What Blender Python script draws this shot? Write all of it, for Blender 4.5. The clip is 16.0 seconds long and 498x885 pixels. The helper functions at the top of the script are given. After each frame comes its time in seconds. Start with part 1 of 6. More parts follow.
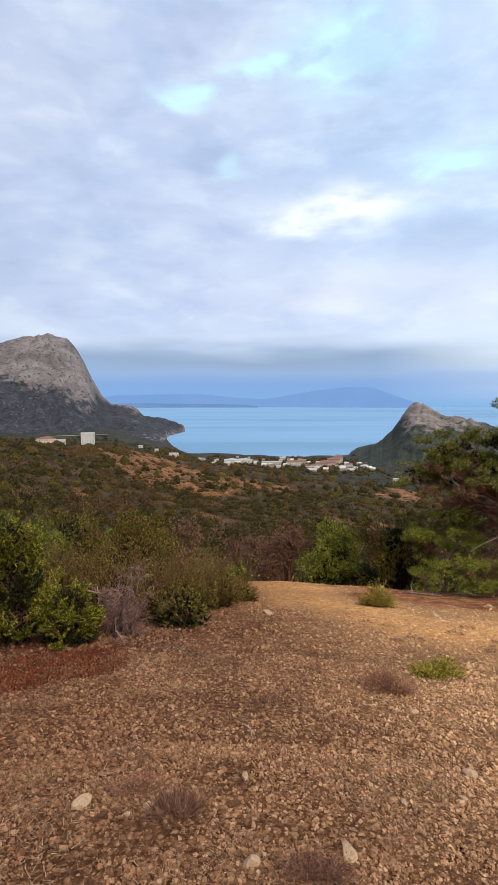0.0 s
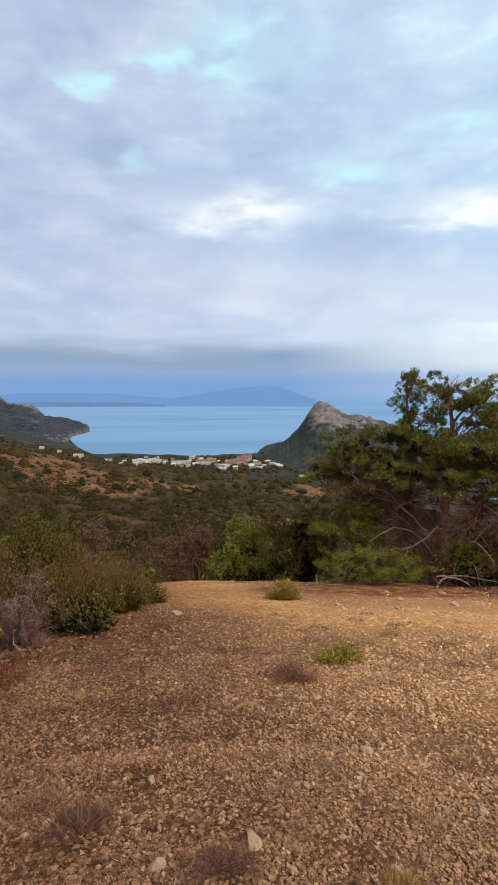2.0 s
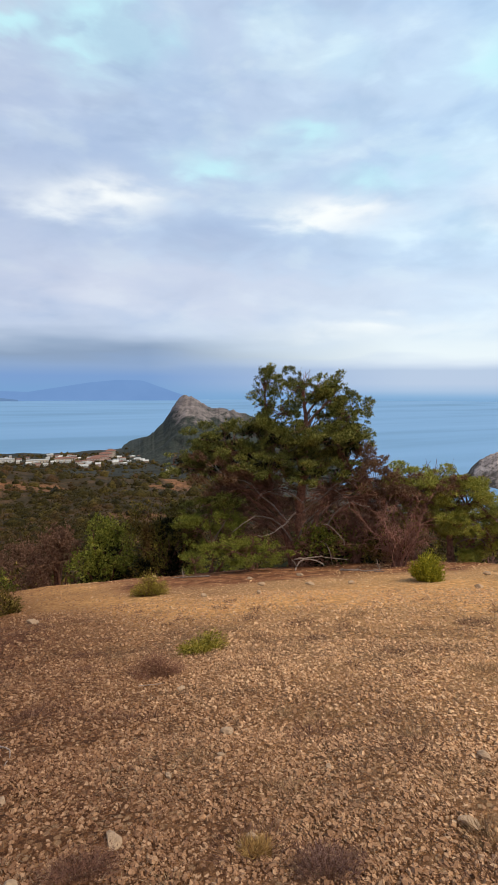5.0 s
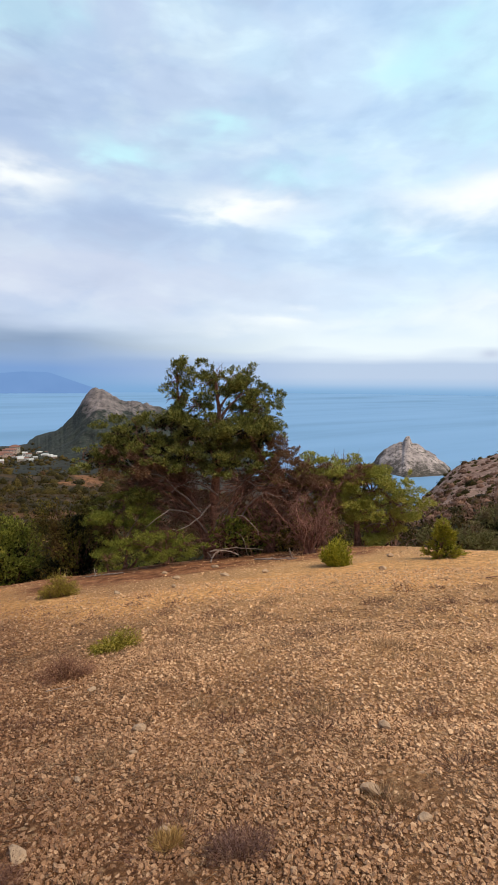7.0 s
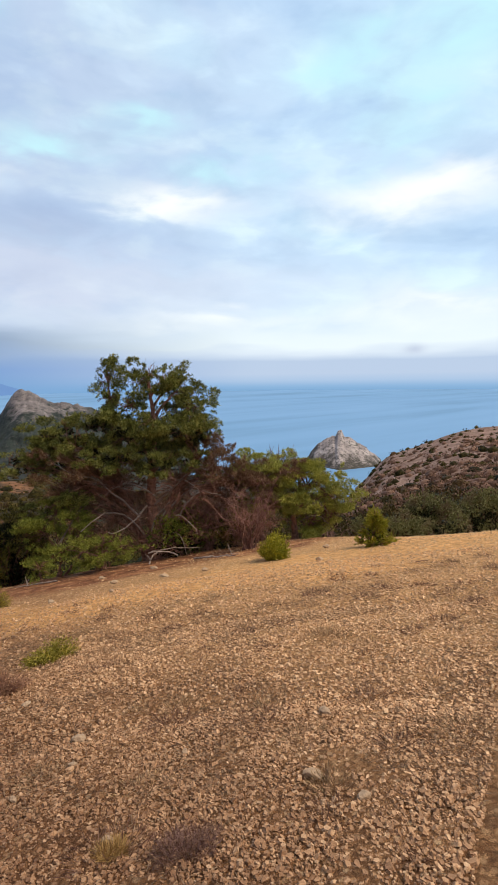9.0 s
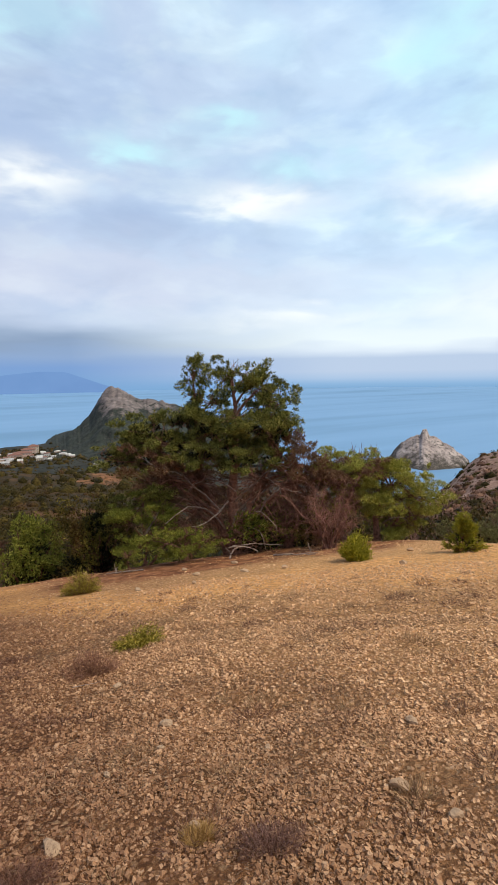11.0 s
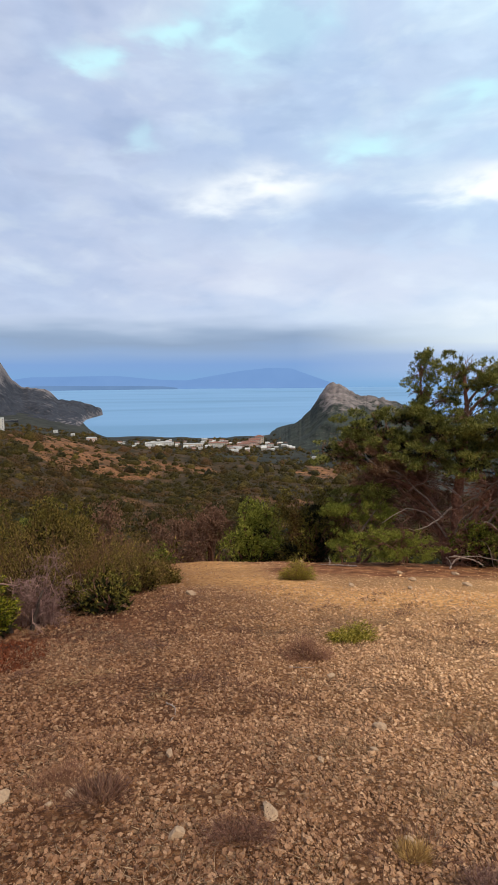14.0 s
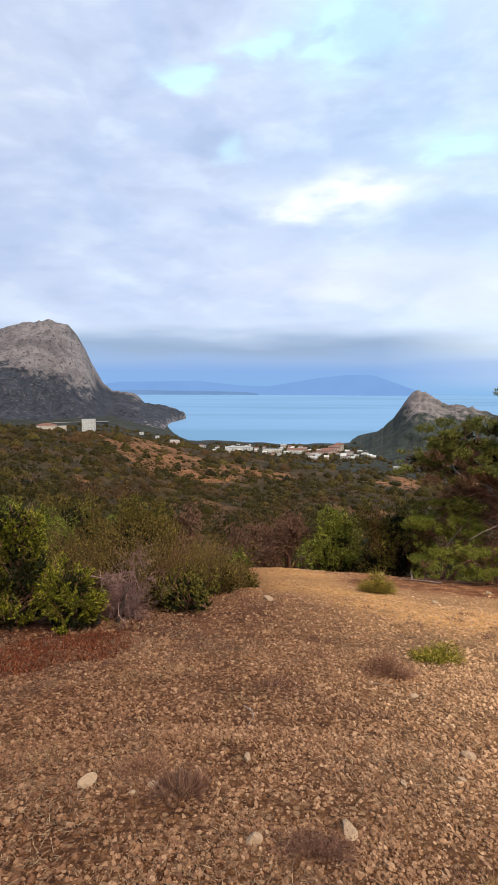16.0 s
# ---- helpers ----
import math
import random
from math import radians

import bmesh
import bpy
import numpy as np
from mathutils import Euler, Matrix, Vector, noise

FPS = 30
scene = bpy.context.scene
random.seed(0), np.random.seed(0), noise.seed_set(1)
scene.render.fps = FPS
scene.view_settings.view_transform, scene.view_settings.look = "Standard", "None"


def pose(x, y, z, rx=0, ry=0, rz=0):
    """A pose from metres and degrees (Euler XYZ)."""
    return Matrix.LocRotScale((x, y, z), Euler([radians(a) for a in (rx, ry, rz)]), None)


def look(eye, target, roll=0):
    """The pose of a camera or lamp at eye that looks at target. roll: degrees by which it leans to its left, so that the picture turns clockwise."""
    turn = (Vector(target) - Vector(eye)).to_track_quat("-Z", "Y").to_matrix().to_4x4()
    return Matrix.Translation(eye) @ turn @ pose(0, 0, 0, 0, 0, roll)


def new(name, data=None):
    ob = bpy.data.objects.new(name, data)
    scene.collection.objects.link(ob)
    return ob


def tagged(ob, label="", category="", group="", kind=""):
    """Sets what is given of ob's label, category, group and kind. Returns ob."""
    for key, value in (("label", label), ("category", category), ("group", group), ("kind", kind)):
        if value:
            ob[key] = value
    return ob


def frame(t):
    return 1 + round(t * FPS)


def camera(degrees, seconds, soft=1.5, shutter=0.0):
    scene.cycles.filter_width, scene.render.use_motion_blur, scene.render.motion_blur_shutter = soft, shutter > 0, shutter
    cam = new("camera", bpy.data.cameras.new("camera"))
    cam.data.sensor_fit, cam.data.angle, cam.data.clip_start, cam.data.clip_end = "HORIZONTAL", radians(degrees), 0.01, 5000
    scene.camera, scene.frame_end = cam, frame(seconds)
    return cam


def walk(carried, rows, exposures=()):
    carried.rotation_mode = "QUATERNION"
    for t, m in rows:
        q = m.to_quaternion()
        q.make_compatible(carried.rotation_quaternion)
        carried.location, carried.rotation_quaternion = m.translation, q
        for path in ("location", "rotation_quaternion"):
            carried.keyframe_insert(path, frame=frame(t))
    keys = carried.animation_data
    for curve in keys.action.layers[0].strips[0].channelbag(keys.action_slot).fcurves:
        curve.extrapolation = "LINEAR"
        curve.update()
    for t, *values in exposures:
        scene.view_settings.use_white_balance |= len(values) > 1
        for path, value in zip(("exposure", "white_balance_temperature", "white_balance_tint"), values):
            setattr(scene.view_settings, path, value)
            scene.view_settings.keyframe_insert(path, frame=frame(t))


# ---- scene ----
EYE = 1.6
cam = camera(51.76, 16.0, 1.4)
# seconds, metres from the first eye, then degrees of turn, tilt and lean
ROWS = [
    (0, -0, 0, 0, -2.07, -5.3, -0),
    (0.5, 0.003, 0, -0.004, -4.58, -5.31, -0.13),
    (1, 0.015, -0.007, -0.003, -7.11, -5.32, 0.04),
    (1.5, 0.028, -0.009, 0, -9.46, -5.39, -0.09),
    (2, 0.04, -0.017, 0.001, -12.19, -5.4, -0.17),
    (2.5, 0.049, -0.025, 0, -14.69, -5.41, -0.1),
    (3, 0.059, -0.029, 0.006, -16.67, -5.51, -0.15),
    (3.5, 0.063, -0.047, 0.009, -18.51, -5.57, 0.09),
    (4, 0.073, -0.062, 0.012, -21.6, -5.7, 0.01),
    (6.5, 0.126, -0.083, -0.005, -34.24, -6.63, -0.37),
    (7, 0.132, -0.092, -0.002, -36.7, -6.78, -0.43),
    (7.5, 0.136, -0.103, -0.005, -38.62, -6.81, -0.13),
    (8, 0.143, -0.108, -0.005, -40.46, -6.91, 0.48),
    (9.25, 0.144, -0.102, -0.006, -44.1, -7.055, 0.625),
    (10.5, 0.126, -0.075, -0.006, -39.81, -7.2, 0.77),
    (11, 0.106, -0.069, 0.003, -34.95, -7.25, 0.79),
    (11.5, 0.096, -0.059, 0.003, -30.4, -7.29, 0.86),
    (12, 0.091, -0.04, -0.003, -25.95, -7.31, 0.91),
    (12.5, 0.076, -0.048, 0.003, -21.46, -7.37, 0.97),
    (13, 0.061, -0.044, 0.003, -17.36, -7.36, 0.88),
    (13.5, 0.042, -0.03, -0.002, -13.77, -7.38, 0.48),
    (14, 0.032, -0.02, -0.002, -10.84, -7.4, 0.4),
    (14.5, 0.016, -0.012, -0.004, -8.25, -7.37, 0.28),
    (15, 0.002, -0.013, -0.006, -5.97, -6.93, 0.07),
    (15.5, -0.008, -0.01, -0.007, -3.95, -6.68, -0.24),
    (16, -0.018, -0.005, -0.006, -1.98, -6.7, -0.27),
]
EXPOSURES = [(0.0, 0.25), (1.0, 0.16), (2.0, 0.05), (4.0, -0.05), (6.5, 0.02), (8.0, 0.03), (10.5, 0.05), (12.5, -0.02), (14.5, 0.15), (16.0, 0.32)]
walk(cam, [(t, pose(x, y, EYE + z, 90 + tilt, 0, turn) @ pose(0, 0, 0, 0, 0, -lean)) for t, x, y, z, turn, tilt, lean in ROWS], EXPOSURES)

# ---------------------------------------------------------------- light
SEA_Z = -108.4
SUN_AZ, SUN_EL = 146.0, 53.0


def node(tree, kind, **values):
    n = tree.nodes.new(kind)
    for key, v in values.items():
        if key in n.inputs:
            n.inputs[key].default_value = v
    return n


def math_node(tree, op, a, b=None, c=None):
    n = tree.nodes.new("ShaderNodeMath")
    n.operation = op
    for k, v in enumerate((a, b, c)):
        if v is None:
            continue
        if isinstance(v, (int, float)):
            n.inputs[k].default_value = v
        else:
            tree.links.new(v, n.inputs[k])
    return n.outputs[0]


def mix_node(tree, fac, a, b, blend="MIX"):
    n = tree.nodes.new("ShaderNodeMix")
    n.data_type, n.blend_type = "RGBA", blend
    for sock, v in ((n.inputs[0], fac), (n.inputs[6], a), (n.inputs[7], b)):
        if isinstance(v, (int, float)):
            sock.default_value = v
        elif isinstance(v, tuple):
            sock.default_value = (*v, 1) if len(v) == 3 else v
        else:
            tree.links.new(v, sock)
    return n.outputs[2]


def ramp_node(tree, fac, stops, smooth=False):
    n = tree.nodes.new("ShaderNodeValToRGB")
    n.color_ramp.interpolation = "EASE" if smooth else "LINEAR"
    el = n.color_ramp.elements
    while len(el) < len(stops):
        el.new(0.5)
    for e, (p, c) in zip(el, stops):
        e.position = p
        e.color = (*c, 1) if isinstance(c, tuple) else (c, c, c, 1)
    tree.links.new(fac, n.inputs[0])
    return n.outputs[0]


def noise_node(tree, vec, scale, detail=4.0, rough=0.55, warp=0.0):
    n = node(tree, "ShaderNodeTexNoise", Scale=scale, Detail=detail, Roughness=rough, Distortion=warp)
    tree.links.new(vec, n.inputs["Vector"])
    return n.outputs[0]


def build_world():
    w = bpy.data.worlds.new("overcast_sky")
    scene.world = w
    w.use_nodes = True
    t = w.node_tree
    t.nodes.clear()
    out = t.nodes.new("ShaderNodeOutputWorld")
    bg = t.nodes.new("ShaderNodeBackground")
    t.links.new(bg.outputs[0], out.inputs[0])
    sky = t.nodes.new("ShaderNodeTexSky")
    sky.sky_type, sky.sun_disc = "NISHITA", False
    sky.sun_elevation, sky.sun_rotation = radians(SUN_EL), radians(SUN_AZ)
    sky.dust_density, sky.ozone_density = 1.0, 2.0
    coord = t.nodes.new("ShaderNodeTexCoord")
    sep = t.nodes.new("ShaderNodeSeparateXYZ")
    t.links.new(coord.outputs["Generated"], sep.inputs[0])
    az = math_node(t, "MULTIPLY", math_node(t, "ARCTAN2", sep.outputs[0], sep.outputs[1]), 57.2958)
    el = math_node(t, "MULTIPLY", math_node(t, "ARCSINE", sep.outputs[2]), 57.2958)
    vec = t.nodes.new("ShaderNodeCombineXYZ")
    t.links.new(math_node(t, "MULTIPLY", az, 0.05), vec.inputs[0])
    t.links.new(math_node(t, "MULTIPLY", el, 0.11), vec.inputs[1])
    v = vec.outputs[0]
    big = noise_node(t, v, 0.9, 4, 0.5, 0.4)
    fine = noise_node(t, v, 2.2, 5, 0.5, 0.3)
    # cloud deck: lavender grey with paler and bluer parts
    deck = ramp_node(t, big, [(0.30, (0.41, 0.54, 0.81)), (0.43, (0.47, 0.60, 0.86)), (0.56, (0.56, 0.67, 0.90)), (0.70, (0.60, 0.77, 0.97))], True)
    deck = mix_node(t, 0.40, deck, ramp_node(t, fine, [(0.32, (0.44, 0.55, 0.76)), (0.5, (0.57, 0.69, 0.91)), (0.66, (0.76, 0.88, 0.99))], True))
    # wisps and ragged edges
    vec3 = t.nodes.new("ShaderNodeCombineXYZ")
    t.links.new(math_node(t, "MULTIPLY", az, 0.10), vec3.inputs[0])
    t.links.new(math_node(t, "MULTIPLY", el, 0.26), vec3.inputs[1])
    wisp = noise_node(t, vec3.outputs[0], 1.3, 4, 0.5, 0.25)
    deck = mix_node(t, 1.0, deck, ramp_node(t, wisp, [(0.32, (0.91, 0.93, 0.96)), (0.5, (0.99, 0.99, 0.99)), (0.68, (1.10, 1.09, 1.05))], True), "MULTIPLY")
    # thin spots in the deck where the light comes through
    wob = math_node(t, "MULTIPLY_ADD", wisp, 14.0, -7.0)
    wob2 = math_node(t, "ADD", math_node(t, "MULTIPLY_ADD", big, 4.0, -2.0), math_node(t, "MULTIPLY_ADD", wisp, 5.0, -2.5))

    def spot(a, e, wa, we):
        p = math_node(t, "DIVIDE", math_node(t, "SUBTRACT", math_node(t, "ADD", az, wob), a), wa)
        q = math_node(t, "DIVIDE", math_node(t, "SUBTRACT", math_node(t, "ADD", el, wob2), e), we)
        s = math_node(t, "ADD", math_node(t, "MULTIPLY", p, p), math_node(t, "MULTIPLY", q, q))
        return math_node(t, "POWER", 2.718, math_node(t, "MULTIPLY", s, -1.0))

    def total(spots):
        s = spot(*spots[0])
        for one in spots[1:]:
            s = math_node(t, "ADD", s, spot(*one))
        return math_node(t, "MINIMUM", s, 1.0)

    pale = total([(12, 18.5, 6.8, 1.6), (61, 17.5, 10, 2.2), (36, 18, 6, 1.2), (64, 6.5, 9, 2.6), (40, 6.0, 9, 0.9)])
    veil = total([(16, 11, 16, 3.5), (40, 9, 20, 3.0)])
    deck = mix_node(t, math_node(t, "MULTIPLY", veil, 0.5), deck, (0.80, 0.80, 0.93))
    cyan = total([(12.5, 31.6, 5.5, 2.6), (13.0, 31.5, 3.5, 1.8), (3, 31.0, 3, 0.7), (-4, 28.5, 2.5, 0.7), (1.0, 23.2, 2.0, 0.9), (25, 22.5, 5, 1.2), (41, 20.7, 5, 1.0), (33, 25, 4, 1.0), (55, 29, 5, 2.2), (61, 24.5, 5, 2.5), (66, 30, 6, 3.0)])
    # greyer and duller in the west, thin and bright in the east
    east = ramp_node(t, math_node(t, "DIVIDE", math_node(t, "ADD", az, 40.0), 110.0), [(0.0, (0.90, 0.80, 0.78)), (0.30, (0.96, 0.88, 0.87)), (0.55, (1.0, 0.97, 0.95)), (0.86, (1.14, 1.17, 1.10))], True)
    deck = mix_node(t, 1.0, deck, east, "MULTIPLY")
    deck = mix_node(t, math_node(t, "MULTIPLY", pale, ramp_node(t, fine, [(0.30, 0.55), (0.52, 1.0)], True)), deck, (1.06, 1.04, 1.04))
    deck = mix_node(t, math_node(t, "MULTIPLY", cyan, math_node(t, "MULTIPLY", ramp_node(t, fine, [(0.34, 0.45), (0.56, 1.0)], True), 0.88)), deck, (0.62, 0.93, 1.0))
    # cloud bank and haze towards the horizon
    vec2 = t.nodes.new("ShaderNodeCombineXYZ")
    t.links.new(math_node(t, "MULTIPLY", az, 0.06), vec2.inputs[0])
    t.links.new(math_node(t, "MULTIPLY", el, 0.35), vec2.inputs[1])
    edge = math_node(t, "MULTIPLY_ADD", noise_node(t, vec2.outputs[0], 1.1, 3, 0.45), 4.6, -2.3)
    edge = math_node(t, "MULTIPLY", edge, ramp_node(t, math_node(t, "DIVIDE", el, 6.0), [(0.2, 0.0), (0.7, 1.0)]))
    el2 = math_node(t, "ADD", el, edge)
    low = math_node(t, "DIVIDE", math_node(t, "ADD", el2, 2.0), 12.0)
    haze = ramp_node(t, low, [(0.0, (0.21, 0.39, 0.66)), (0.12, (0.20, 0.37, 0.66)), (0.27, (0.20, 0.34, 0.65)), (0.37, (0.27, 0.38, 0.62)), (0.46, (0.27, 0.35, 0.52)), (0.54, (0.33, 0.41, 0.58)), (0.70, (0.60, 0.65, 0.81)), (1.0, (0.62, 0.68, 0.87))])
    right = math_node(t, "SMOOTH_MIN", math_node(t, "MAXIMUM", math_node(t, "DIVIDE", math_node(t, "SUBTRACT", az, 16.0), 28.0), 0.0), 1.0, 0.1)
    haze2 = ramp_node(t, low, [(0.0, (0.22, 0.40, 0.66)), (0.07, (0.235, 0.42, 0.68)), (0.10, (0.29, 0.47, 0.73)), (0.15, (0.44, 0.57, 0.79)), (0.21, (0.53, 0.62, 0.81)), (0.33, (0.52, 0.61, 0.80)), (0.39, (0.76, 0.82, 0.94)), (0.46, (0.90, 0.95, 1.0)), (1.0, (0.88, 0.93, 1.0))])
    haze = mix_node(t, right, haze, haze2)
    k = ramp_node(t, math_node(t, "DIVIDE", el2, 12.0), [(0.30, 1.0), (0.75, 0.0)], True)
    deck = mix_node(t, k, deck, haze)
    # one small dark cloud low in the east
    pa = math_node(t, "DIVIDE", math_node(t, "SUBTRACT", az, 61.6), 1.0)
    qa = math_node(t, "DIVIDE", math_node(t, "SUBTRACT", math_node(t, "ADD", el, math_node(t, "MULTIPLY_ADD", fine, 1.0, -0.5)), 3.0), 0.45)
    scrap = math_node(t, "POWER", 2.718, math_node(t, "MULTIPLY", math_node(t, "ADD", math_node(t, "MULTIPLY", pa, pa), math_node(t, "MULTIPLY", qa, qa)), -1.0))
    deck = mix_node(t, math_node(t, "MULTIPLY", scrap, 0.75), deck, (0.56, 0.60, 0.76))
    # a little of the clear sky above the deck
    clear = mix_node(t, 1.0, sky.outputs[0], (0.1, 0.1, 0.1), "MULTIPLY")
    col = mix_node(t, 1.0, mix_node(t, 0.06, deck, clear), (0.98, 1.035, 1.03), "MULTIPLY")
    t.links.new(col, bg.inputs[0])
    bg.inputs[1].default_value = 1.0


build_world()
sun_data = bpy.data.lights.new("sun", "SUN")
sun_data.energy, sun_data.angle, sun_data.color = 3.3, radians(18), (1.0, 0.85, 0.65)
sun = new("sun", sun_data)
sun.matrix_world = look((0, 0, 0), (-math.sin(radians(SUN_AZ)) * math.cos(radians(SUN_EL)), -math.cos(radians(SUN_AZ)) * math.cos(radians(SUN_EL)), -math.sin(radians(SUN_EL))))


# ---------------------------------------------------------------- materials
def material(name, rough=0.8, spec=0.3, metal=0.0):
    m = bpy.data.materials.new(name)
    m.use_nodes = True
    t = m.node_tree
    b = t.nodes["Principled BSDF"]
    b.inputs["Roughness"].default_value = rough
    b.inputs["Specular IOR Level"].default_value = spec
    b.inputs["Metallic"].default_value = metal
    return m, t, b


def place(t):
    return t.nodes.new("ShaderNodeNewGeometry").outputs["Position"]


def bump(t, b, height, strength, distance):
    n = node(t, "ShaderNodeBump", Strength=strength, Distance=distance)
    t.links.new(height, n.inputs["Height"])
    t.links.new(n.outputs[0], b.inputs["Normal"])


def leaf_material(name, dark, mid, light, dry=None, clump=1.3, mottle=0.0):
    """Leaves: each one differs a little, and whole clumps differ from one another."""
    m, t, b = material(name, 0.7, 0.10)
    g = t.nodes.new("ShaderNodeNewGeometry")
    c = ramp_node(t, g.outputs["Random Per Island"], [(0.0, dark), (0.5, mid), (1.0, light)])
    n = noise_node(t, g.outputs["Position"], clump, 3)
    c = mix_node(t, ramp_node(t, n, [(0.45, 0.0), (0.68, 0.6)]), c, mix_node(t, 0.5, dark, mid))
    if dry:
        n2 = noise_node(t, g.outputs["Position"], clump * 0.8, 2)
        c = mix_node(t, ramp_node(t, n2, [(0.52, 0.0), (0.66, 0.8)]), c, dry)
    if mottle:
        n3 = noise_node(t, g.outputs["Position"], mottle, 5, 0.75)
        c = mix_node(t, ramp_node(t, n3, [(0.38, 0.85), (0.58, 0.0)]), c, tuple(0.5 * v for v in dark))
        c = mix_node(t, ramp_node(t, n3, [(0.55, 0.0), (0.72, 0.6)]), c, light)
        bump(t, b, n3, 1.0, 0.6 / mottle)
    t.links.new(c, b.inputs["Base Color"])
    tr = t.nodes.new("ShaderNodeBsdfTranslucent")
    t.links.new(c, tr.inputs[0])
    mx = node(t, "ShaderNodeMixShader", Fac=0.16)
    t.links.new(b.outputs[0], mx.inputs[1])
    t.links.new(tr.outputs[0], mx.inputs[2])
    t.links.new(mx.outputs[0], t.nodes["Material Output"].inputs[0])
    return m


def plain_material(name, a, c, scale=8.0, rough=0.85, bumpiness=0.0, metres=0.02):
    m, t, b = material(name, rough, 0.2)
    n = noise_node(t, place(t), scale, 5)
    t.links.new(ramp_node(t, n, [(0.35, a), (0.65, c)]), b.inputs["Base Color"])
    if bumpiness:
        bump(t, b, noise_node(t, place(t), scale * 4, 4), bumpiness, metres)
    return m


M_BARK = plain_material("pine_bark", (0.120, 0.056, 0.036), (0.360, 0.185, 0.120), 14, 0.9, 0.6)
M_DEADWOOD = plain_material("grey_deadwood", (0.190, 0.135, 0.105), (0.380, 0.290, 0.235), 18, 0.9, 0.4)
M_DARKWOOD = plain_material("dark_weathered_wood", (0.022, 0.015, 0.012), (0.075, 0.050, 0.040), 16, 0.9, 0.5)
M_TWIG = plain_material("brown_twig", (0.085, 0.038, 0.025), (0.235, 0.115, 0.076), 9)
M_TWIG_RED = plain_material("red_brown_twig", (0.110, 0.048, 0.034), (0.310, 0.152, 0.110), 5)
M_TWIG_GREY = plain_material("pinkish_grey_twig", (0.095, 0.046, 0.038), (0.360, 0.212, 0.180), 5)
M_PINE = leaf_material("pine_needles", (0.014, 0.018, 0.004), (0.110, 0.118, 0.021), (0.580, 0.545, 0.145), clump=1.1)
M_PINE_DRY = leaf_material("dry_pine_needles", (0.080, 0.042, 0.022), (0.185, 0.102, 0.055), (0.310, 0.182, 0.104))
M_PINE_LIGHT = leaf_material("young_pine_needles", (0.032, 0.044, 0.007), (0.195, 0.215, 0.034), (0.480, 0.455, 0.085))
M_PINE_SOFT = leaf_material("soft_pine_needles", (0.075, 0.082, 0.013), (0.350, 0.350, 0.064), (0.620, 0.565, 0.130), clump=1.6)
M_JUNIPER = leaf_material("bright_juniper_leaves", (0.016, 0.021, 0.003), (0.078, 0.086, 0.008), (0.580, 0.525, 0.044), clump=4.0)
# near-black leaf colour: the shade inside bushes and crowns, painted in
M_SHADED_NEEDLES = leaf_material("shaded_inner_needles", (0.008, 0.009, 0.003), (0.018, 0.019, 0.006), (0.034, 0.033, 0.009), clump=4.0)
M_OLIVE = leaf_material("olive_juniper_leaves", (0.022, 0.020, 0.005), (0.118, 0.100, 0.021), (0.345, 0.268, 0.050), (0.160, 0.088, 0.034))
M_GREEN = leaf_material("green_bush_leaves", (0.018, 0.024, 0.005), (0.125, 0.142, 0.023), (0.370, 0.355, 0.060))
M_BROOM = leaf_material("broom_stems", (0.012, 0.010, 0.003), (0.092, 0.068, 0.014), (0.400, 0.285, 0.066), (0.175, 0.092, 0.038), 2.0)
M_YELLOWGREEN = leaf_material("yellow_green_leaves", (0.080, 0.080, 0.008), (0.310, 0.290, 0.024), (0.560, 0.480, 0.050), clump=4)
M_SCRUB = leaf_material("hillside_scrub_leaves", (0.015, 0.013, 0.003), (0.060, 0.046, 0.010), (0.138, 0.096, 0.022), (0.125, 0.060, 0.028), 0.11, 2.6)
M_DRYBRUSH = leaf_material("dry_brush_leaves", (0.066, 0.034, 0.022), (0.190, 0.100, 0.064), (0.320, 0.182, 0.118), clump=0.4)
M_DRYGRASS = leaf_material("dry_grass", (0.178, 0.102, 0.056), (0.318, 0.192, 0.102), (0.483, 0.324, 0.163), clump=5)
M_THATCH = leaf_material("dry_thatch_stalks", (0.090, 0.048, 0.030), (0.210, 0.128, 0.078), (0.420, 0.280, 0.165), clump=3)
M_STRAW = leaf_material("straw_grass", (0.280, 0.160, 0.055), (0.480, 0.290, 0.105), (0.640, 0.430, 0.180), clump=5)
M_BUSHLET = leaf_material("olive_shrub_leaves", (0.065, 0.052, 0.008), (0.290, 0.228, 0.030), (0.540, 0.430, 0.085), clump=6)
M_HEATH = leaf_material("grey_brown_heath", (0.070, 0.030, 0.022), (0.165, 0.080, 0.054), (0.310, 0.180, 0.118), clump=5)
M_GREYGREEN = leaf_material("grey_green_leaves", (0.050, 0.050, 0.016), (0.190, 0.176, 0.062), (0.345, 0.305, 0.125), (0.20, 0.135, 0.075), 1.4)
M_DRYTUFT = leaf_material("dry_tuft_leaves", (0.150, 0.068, 0.038), (0.330, 0.165, 0.090), (0.520, 0.300, 0.180), clump=5)
M_RUST = leaf_material("rust_red_ground_cover", (0.050, 0.014, 0.007), (0.150, 0.036, 0.015), (0.300, 0.105, 0.048), clump=4)


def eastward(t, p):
    """0 in the west of the clearing, 1 in its stony east, which is painted brighter."""
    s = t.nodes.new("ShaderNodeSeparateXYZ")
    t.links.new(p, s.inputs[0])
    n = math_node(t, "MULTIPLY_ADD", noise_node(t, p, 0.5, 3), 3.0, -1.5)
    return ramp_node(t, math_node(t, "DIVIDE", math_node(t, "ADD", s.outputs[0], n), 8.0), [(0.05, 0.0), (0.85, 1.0)])


